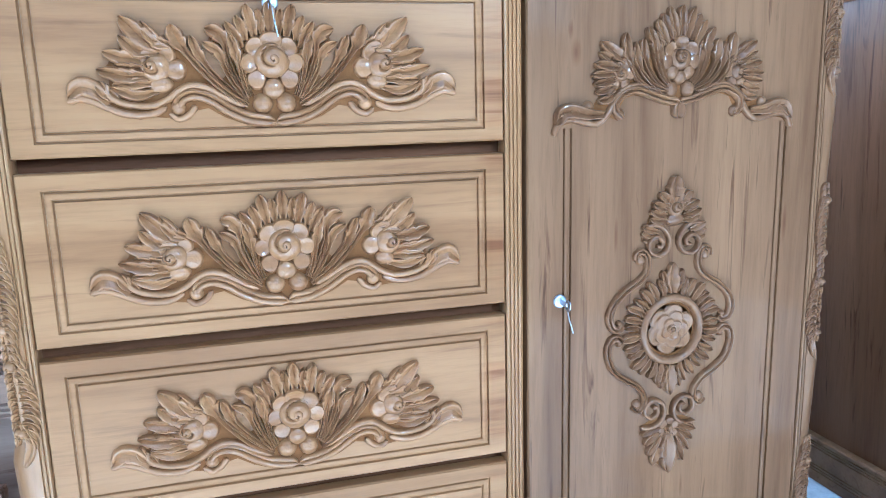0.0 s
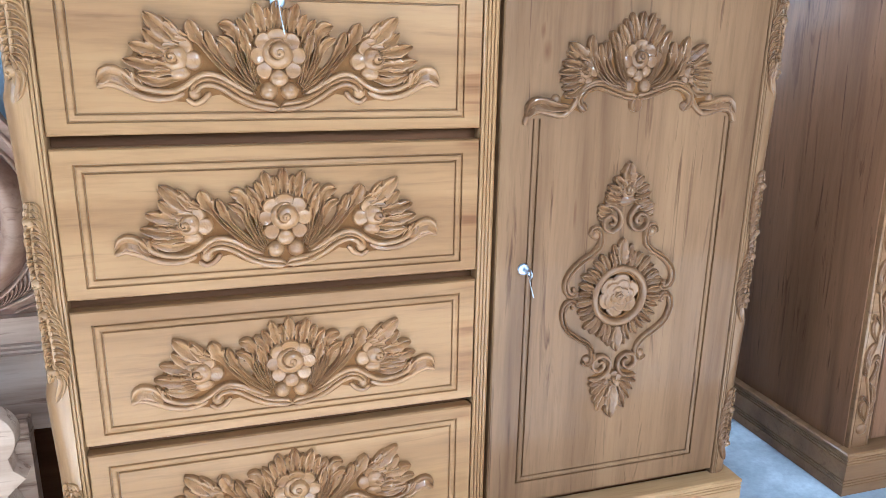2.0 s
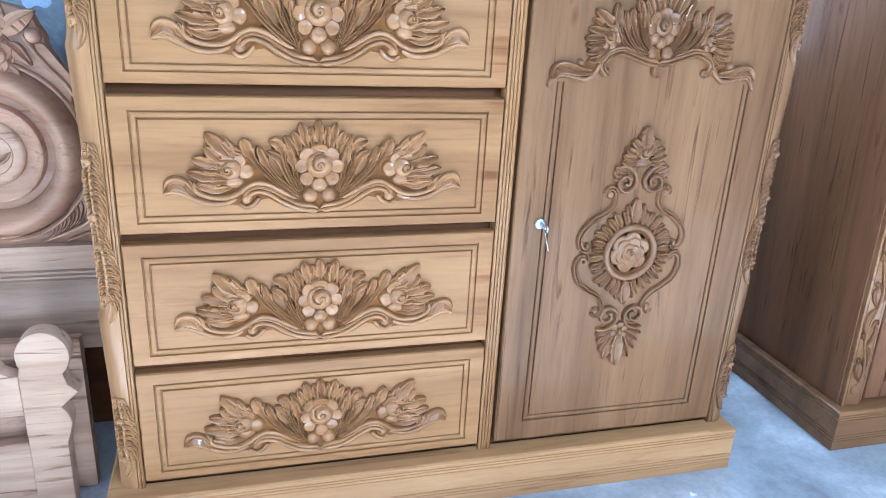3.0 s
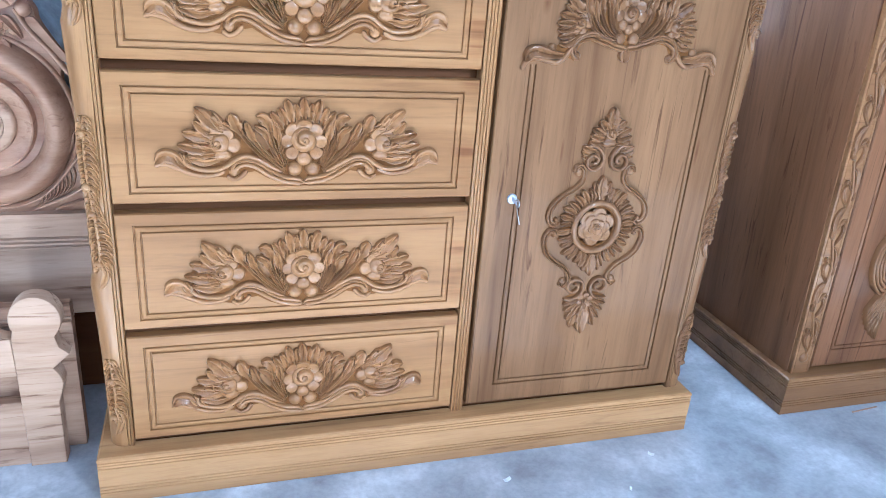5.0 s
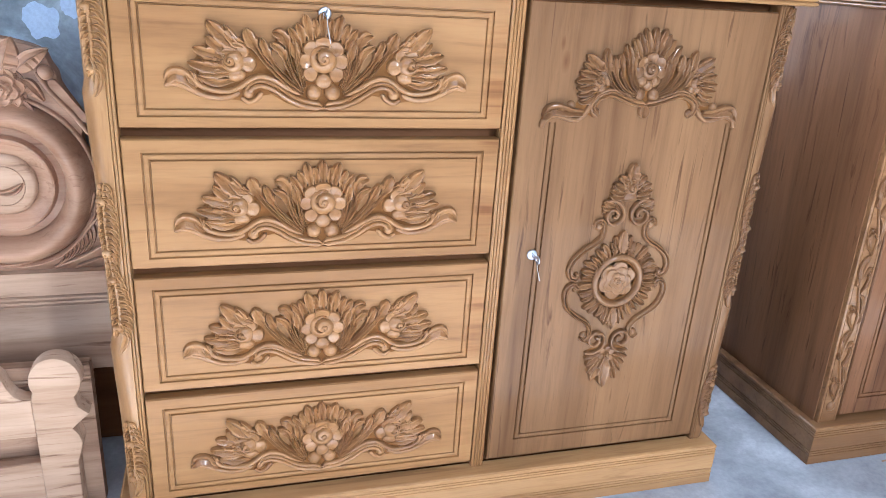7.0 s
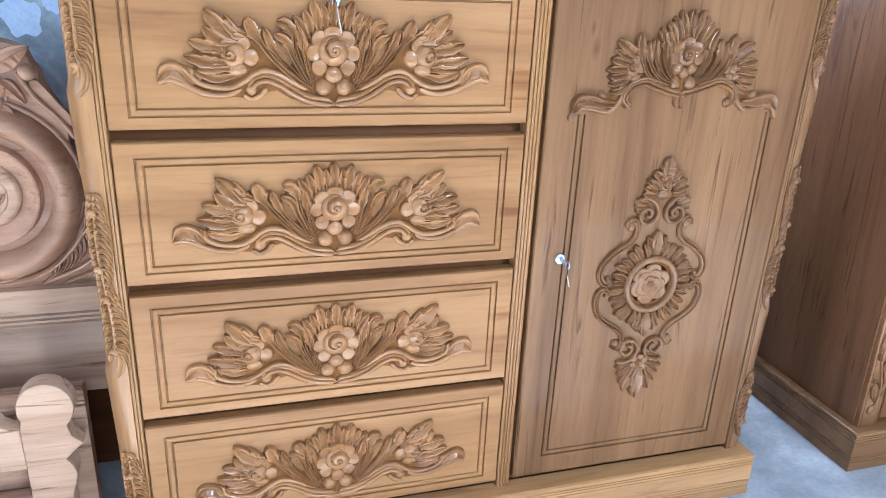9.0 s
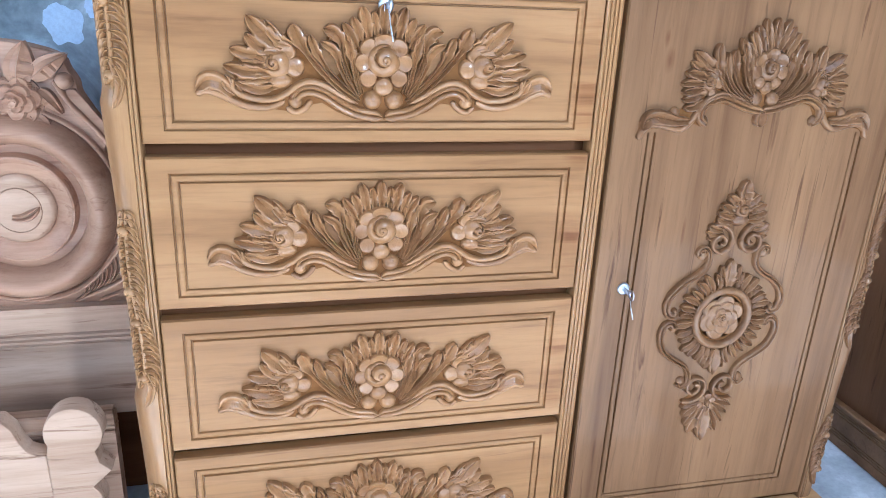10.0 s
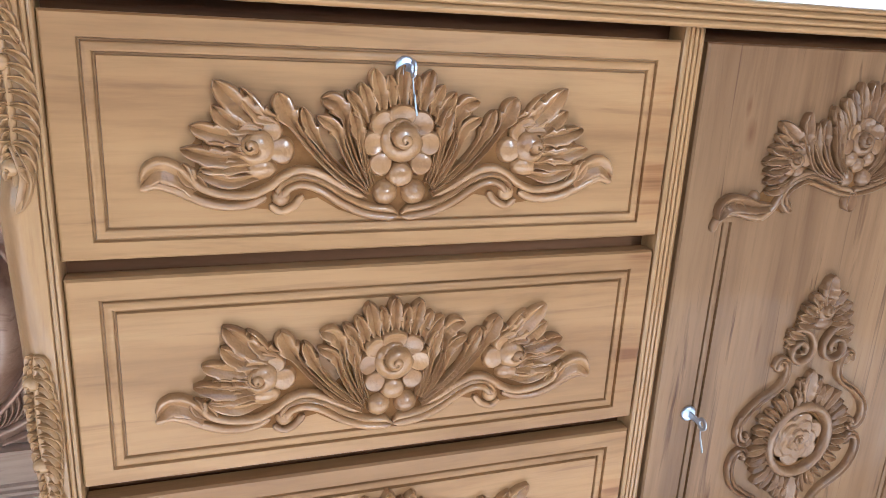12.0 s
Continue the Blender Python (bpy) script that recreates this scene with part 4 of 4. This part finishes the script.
def lean(g):
    """The second cabinet stands slightly racked; its pieces are drawn in the room's metres."""
    g.v = [(x - 1.575 - 0.034 * max(0.0, z - 0.11), y, z) for x, y, z in g.v]
    return g


g = Geo()
g.box(1.600, 2.55, 0.024, 0.47, 0.02, 1.075, 0.001)
part("body", lean(g), BROWN_Z, other)
g = Geo()
g.box(1.5955, 1.616, 0.012, 0.4705, 0.1, 1.072, 0.001)
part("side_panel", lean(g), BROWN_Z, other, "broad plain side with dark streaks")
part("plinth", lean(sweep(1.575, 2.57, -0.024, 0.47, PLINTH)), BROWN_X, other, "fluted plinth board", sharp=25)
part("cornice", lean(sweep(1.588, 2.57, -0.014, 0.47, CORNICE)), BROWN_X, other, "reeded cornice moulding", sharp=40)
g = Geo()
g.box(1.66, 2.5, 0.05, 0.47, 1.08, 1.1005, 0.001)
part("top_board", lean(g), BROWN_X, other)
prof = [(1.5985, 0.03), (1.5985, 0.0015), (1.6000, 0), (1.6040, 0), (1.6050, 0.0024), (1.6060, 0), (1.6450, 0), (1.6460, 0.0024), (1.6470, 0), (1.6520, 0), (1.6530, 0.0015), (1.6530, 0.03)]
stile = part("stile", lean(upright(prof, 0.105, 1.069)), BROWN_X, other, "front stile carved with a climbing vine", sharp=25)
flat_at = lambda x0: (lambda x, z, h: (x0 + x, -h, z))
vine = flat_at(1.6255)
wave = lambda z: 0.009 * math.sin((z - 0.15) * math.tau / 0.19)
part("carved_vine", lean(stem([(wave(0.14 + 0.022 * i), 0.14 + 0.022 * i) for i in range(41)], 0.0028, 0.0028, 0.0048, ROUND, vine, 3)), BROWN_C, stile, sharp=60)
for k in range(9):
    z = 0.1975 + 0.095 * k
    s = 1 if wave(z) > 0 else -1
    spray = (
        ([(wave(z), z), (s * 0.017, z + 0.022), (s * 0.012, z + 0.050), (-s * 0.002, z + 0.066)], 0.0125),
        ([(wave(z - 0.03), z - 0.03), (-s * 0.010, z - 0.008), (-s * 0.014, z + 0.012), (-s * 0.006, z + 0.026)], 0.0095),
        ([(wave(z + 0.01), z + 0.01), (-s * 0.001, z + 0.024), (-s * 0.012, z + 0.034), (-s * 0.017, z + 0.024)], 0.0080),
        ([(wave(z - 0.012), z - 0.012), (s * 0.016, z - 0.006), (s * 0.018, z + 0.010)], 0.0070),
    )
    for points, w in spray:
        part("carved_leaf", lean(cut_leaf(spline(points, 6), 0.0, 0.0, w, 0.0048, PLAIN, vine)), BROWN_C, stile, sharp=60)
part("carved_drop", lean(berry(0, 0.150, 0.014, 0.008, vine)), BROWN_C, stile, sharp=60)
odoor = part("door", lean(ring_panel(1.658, 2.10, 0.120, 1.0545, EDGE + bead_rings(0.045, 0.045), 0.022)), BROWN_Z, other, "closed door with a beaded panel and carved shell", sharp=30)
part("door", lean(ring_panel(2.105, 2.545, 0.120, 1.0545, EDGE + bead_rings(0.045, 0.045), 0.022)), BROWN_Z, other, "closed door with a beaded panel", sharp=30)
shell = flat_at(1.835)
for k in range(6):
    rx, rz = 0.022 + 0.0105 * k, 0.040 + 0.0105 * k
    pts = [(-rx * math.sin(math.pi * i / 10) - 0.004, 0.405 + rz * math.cos(math.pi * i / 10)) for i in range(11)]
    part("carved_scroll", lean(stem(pts, 0.0038, 0.0050, 0.009 + 0.0006 * k, ROUND, shell, 3)), BROWN_C, odoor, sharp=60)
for k in range(6):
    a = radians(269 - 7 * k)
    for r, w in ((0.150 - 0.011 * k, 0.015), (0.105 - 0.008 * k, 0.013), (0.070, 0.011)):
        part("carved_leaf", lean(leaf((-0.006, 0.340), (-0.016 + 0.4 * r * math.cos(a), 0.340 + 0.5 * r * math.sin(a)), (-0.006 + r * math.cos(a), 0.340 + r * math.sin(a)), w, 0.010 + 0.003 * (0.15 - r) / 0.08, shell)), BROWN_C, odoor, sharp=60)


# ---- carved bed ends, unvarnished ----
head = thing("bed_headboard", "unvarnished pinkish carved wooden bed headboard against the wall", "headboard", at=(-0.4, 0.33, 0))


def rel(g, o):
    g.v = [(x - o.location.x, y - o.location.y, z - o.location.z) for x, y, z in g.v]
    return g


def outline_board(points, y0, y1, round_=0.004):
    """A board cut to an outline, with eased edges."""
    g = Geo()
    n = len(points)
    c = sum((Vector(p) for p in points), Vector((0, 0))) / n
    loops = []
    for y, k in ((y1, 0), (y0 + round_, 0), (y0 + round_ * 0.3, 0.35), (y0, 1)):
        row = []
        for i, p in enumerate(points):
            d = (Vector(points[(i + 1) % n]) - Vector(points[i - 1])).normalized()
            q = Vector(p) + Vector((-d.y, d.x)) * round_ * k
            row.append((q.x, y, q.y))
        loops.append(row)
    g.grid(loops, close_u=True)
    g.cap(loops[0][::-1])
    g.cap(loops[-1])
    return g


HC, HZ = -0.183, 0.653
edge = [(-0.90, 0.470), (-0.024, 0.470), (-0.022, 0.56)]
edge += [(HC + 0.162 * math.cos(radians(a)), HZ + 0.170 * math.sin(radians(a))) for a in range(-12, 36, 8)]
edge += [(-0.036, 0.782), (-0.054, 0.818), (-0.069, 0.846), (-0.072, 0.866), (-0.082, 0.884), (-0.092, 0.905), (-0.13, 0.92), (-0.20, 0.93), (-0.40, 0.93), (-0.90, 0.93)]
part("crest_board", rel(outline_board([tuple(p) for p in spline(edge, 3)], 0.322, 0.358), head), RAW_C, head, "pinkish carved board with rings", sharp=30)


def torus(r_in, r_out, height, lift, tall=1.05, base=0.322):
    """A raised round moulding on the crest board."""
    g, rows = Geo(), []
    for s in range(11):
        u = s / 10
        r = r_in + (r_out - r_in) * u
        h = lift + height * math.sin(math.pi * u) ** 0.7
        rows.append([(HC + r * math.cos(math.tau * k / 64), base - (h if 0 < s < 10 else -0.002), HZ + r * tall * math.sin(math.tau * k / 64)) for k in range(64)])
    g.grid(rows, close_u=True)
    return g


def turned(profile):
    """A round piece on the crest board, from radius and height pairs."""
    g = Geo()
    g.grid([[(HC + r * math.cos(math.tau * k / 64), 0.322 - h, HZ + r * 1.05 * math.sin(math.tau * k / 64)) for k in range(64)] for r, h in profile], close_u=True)
    return g


part("ring_moulding", rel(torus(0.104, 0.158, 0.040, 0.002), head), RAW_C, head, sharp=40)
part("ring_moulding", rel(torus(0.159, 0.168, 0.007, 0.004), head), RAW_C, head, sharp=40)
part("ring_moulding", rel(turned([(0.052, 0.000), (0.060, 0.006), (0.070, 0.010), (0.080, 0.016), (0.085, 0.020), (0.088, 0.019), (0.090, 0.012), (0.092, -0.002)]), head), RAW_C, head, sharp=40)
part("boss", rel(turned([(0.0, 0.020), (0.020, 0.020), (0.036, 0.019), (0.0368, 0.0165), (0.038, 0.0185), (0.050, 0.018), (0.055, 0.015), (0.0575, 0.008), (0.058, -0.002)]), head), RAW_X, head, sharp=40)
on_head = lambda x, z, h: (x, 0.320 - h, z)
part("carved_leaf", rel(leaf((HC - 0.01, HZ - 0.012), (HC + 0.015, HZ - 0.018), (HC + 0.034, HZ + 0.006), 0.014, 0.024, on_head), head), RAW_C, head, sharp=60)
# corner of the crest: two ridges round the ring, a leaf with curved veins below them
ridges = [
    [(-0.026, 0.636), (-0.044, 0.589), (-0.070, 0.554), (-0.106, 0.519), (-0.140, 0.500), (-0.173, 0.489), (-0.206, 0.486)],
    [(-0.022, 0.588), (-0.055, 0.546), (-0.081, 0.518), (-0.109, 0.498), (-0.142, 0.486), (-0.176, 0.480)],
    [(-0.022, 0.521), (-0.051, 0.504), (-0.078, 0.492), (-0.112, 0.478)],
    [(-0.024, 0.495), (-0.053, 0.485), (-0.076, 0.476)],
]
for points, w in zip(ridges, (0.0042, 0.0036, 0.0036, 0.0030)):
    part("carved_ridge", rel(stem(points, w, w * 0.8, 0.011, ROUND, on_head), head), RAW_C, head, sharp=60)
for k in range(9):
    q = k / 8
    x, z = -0.036 - 0.062 * q, 0.566 - 0.058 * q
    part("carved_vein", rel(stem([(x, z), (x + 0.003 - 0.004 * q, z - 0.018 + 0.004 * q), (x - 0.002 - 0.008 * q, z - 0.037 + 0.012 * q), (x - 0.012 - 0.008 * q, z - 0.052 + 0.020 * q)], 0.0017, 0.0013, 0.008, ROUND, on_head), head), RAW_C, head, sharp=60)
# rose, leaves and ball on the shoulder
part("carved_rose", rel(rose_head(-162, 836, 40, 34, OPEN_ROSE, 10, on_head), head), RAW_C, head, sharp=40)


def cut_bed_leaf(points, width):
    """A broad pointed leaf folded along its middle, one half slit by chisel cuts."""
    path, rows = spline(points, 8), []
    n = len(path) - 1
    for i, p in enumerate(path):
        q = i / n
        d = (path[min(i + 1, n)] - path[max(i - 1, 0)]).normalized()
        w = width / 2 * max(0.03, math.sin(math.pi * min(1.0, 0.14 + 0.86 * q)) ** 0.8)
        slit = 0.0045 if i % 4 == 2 and 0.2 < q < 0.85 else 0.0
        tall = 0.016 + 0.006 * math.sin(math.pi * q)
        rows.append([on_head(*(p + Vector((-d.y, d.x)) * w * u), h) for u, h in ((-1, -0.002), (-0.98, tall * 0.62), (-0.55, tall * 0.74 - slit), (-0.12, tall * 0.92 - slit), (0, tall), (0.12, tall * 0.80), (0.55, tall * 0.58), (0.95, tall * 0.66), (1, -0.002))])
    g = Geo()
    g.grid(rows)
    return g


for points, w in (([(-0.134, 0.872), (-0.110, 0.892), (-0.079, 0.911)], 0.034), ([(-0.156, 0.862), (-0.150, 0.892), (-0.139, 0.930)], 0.046), ([(-0.128, 0.852), (-0.116, 0.840), (-0.095, 0.815)], 0.024), ([(-0.143, 0.812), (-0.131, 0.794), (-0.119, 0.768)], 0.036), ([(-0.172, 0.812), (-0.182, 0.795), (-0.188, 0.764)], 0.036), ([(-0.185, 0.858), (-0.205, 0.876), (-0.228, 0.904)], 0.040)):
    part("carved_leaf", rel(cut_bed_leaf(points, w), head), RAW_C, head, sharp=25)
part("carved_ball", rel(berry(-0.089, 0.867, 0.0145, 0.020, on_head), head), RAW_C, head, sharp=60)
part("carved_band", rel(stem([(-0.104, 0.868), (-0.092, 0.846), (-0.078, 0.824), (-0.058, 0.801), (-0.043, 0.781), (-0.022, 0.748)], 0.0045, 0.0050, 0.013, ROUND, on_head), head), RAW_C, head, sharp=60)
part("carved_band", rel(stem([(-0.084, 0.852), (-0.068, 0.833), (-0.050, 0.808), (-0.024, 0.774)], 0.0100, 0.0080, 0.007, SLAB, on_head), head), RAW_C, head, sharp=60)
g = Geo()
rail = [(0.300, 0.471), (0.300, 0.422), (0.307, 0.4195), (0.299, 0.417), (0.297, 0.4135), (0.305, 0.411), (0.297, 0.4085), (0.296, 0.4045), (0.305, 0.402), (0.296, 0.3995), (0.297, 0.396), (0.312, 0.393), (0.360, 0.393), (0.360, 0.471)]
rows = [[(x, y, z) for y, z in rail] for x in (-0.90, -0.018)]
g.grid(rows, close_u=True)
g.cap(rows[0])
g.cap(rows[1][::-1])
part("rail", rel(g, head), RAW_X, head, "grooved rail", sharp=25)
g = Geo()
g.box(-0.90, -0.022, 0.318, 0.345, 0.235, 0.392, 0.0015)
part("plank", rel(g, head), RAW_X, head)
# added dark panel stands in for the deep shade below the plank
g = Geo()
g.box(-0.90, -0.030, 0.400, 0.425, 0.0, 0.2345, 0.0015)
part("lower_panel", rel(g, head), INNER, head, "recessed panel, added dark brown for the shade there")

foot = thing("bed_footboard", "unvarnished wooden bed footboard with a round-topped post", "footboard", at=(-0.4, 0.15, 0))
g = Geo()
g.box(-0.90, -0.045, 0.165, 0.195, 0.0, 0.332, 0.003)
part("back_board", rel(g, foot), RAW_X, foot)
for z in (0.302, 0.293):
    g = Geo()
    g.box(-0.895, -0.0442, 0.1615, 0.1955, z, z + 0.0045, 0.001)
    part("bead", rel(g, foot), RAW_X, foot)
pts = [(-0.142, 0.0), (-0.076, 0.0), (-0.075, 0.145), (-0.068, 0.165), (-0.063, 0.188), (-0.067, 0.206), (-0.077, 0.222), (-0.046, 0.252), (-0.063, 0.269)]
pts += [(-0.098 + 0.045 * math.cos(radians(a)), 0.328 + 0.049 * math.sin(radians(a))) for a in range(-48, 206, 11)]
pts += [(-0.142, 0.292)]
part("post", rel(outline_board(pts, 0.112, 0.150, 0.003), foot), RAW_X, foot, "flat post with a round top", sharp=30)
pts = [(-0.90, 0.208), (-0.1425, 0.208), (-0.1425, 0.290), (-0.156, 0.291), (-0.170, 0.299), (-0.180, 0.317), (-0.188, 0.342), (-0.202, 0.360), (-0.30, 0.370), (-0.90, 0.370)]
part("rail", rel(outline_board(pts, 0.116, 0.150, 0.003), foot), RAW_X, foot, sharp=30)
g = Geo()
g.box(-0.90, -0.1425, 0.118, 0.150, 0.0, 0.146, 0.003)
part("lower_rail", rel(g, foot), RAW_X, foot)

# ---- scrap on the floor ----
g = Geo()
g.box(-0.045, 0.045, -0.002, 0.002, 0, 0.0025, 0.0006)
stick = part("stick", g, RAW_X)
stick.location, stick.rotation_euler = (1.828, -0.045, 0.0), (0, 0, radians(6))
tagged(stick, "thin pale wooden stick lying on the concrete floor", "stick")


def wood_chip(x, y, turn, long, wide):
    """A curled shaving of pale wood."""
    g, rows = Geo(), []
    for i in range(7):
        q = i / 6 - 0.5
        lift = 0.0005 + 0.010 * q * q
        rows.append([(long * q, -wide / 2, lift), (long * q, wide / 2, lift + 0.0015), (long * q, wide / 2, lift + 0.0030), (long * q, -wide / 2, lift + 0.0012)])
    g.grid(rows, close_u=True)
    g.cap(rows[0][::-1])
    g.cap(rows[-1])
    chip_ob = part("wood_chip", g, WHITE)
    chip_ob.location, chip_ob.rotation_euler = (x, y, 0.0), (0, 0, radians(turn))
    tagged(chip_ob, "pale curled wood shaving lying on the concrete floor", "wood chip", "shavings on the floor")


for chip_at in ((0.800, -0.120, 20, 0.018, 0.007), (1.158, -0.102, -35, 0.014, 0.006), (1.050, -0.200, 60, 0.010, 0.005)):
    wood_chip(*chip_at)
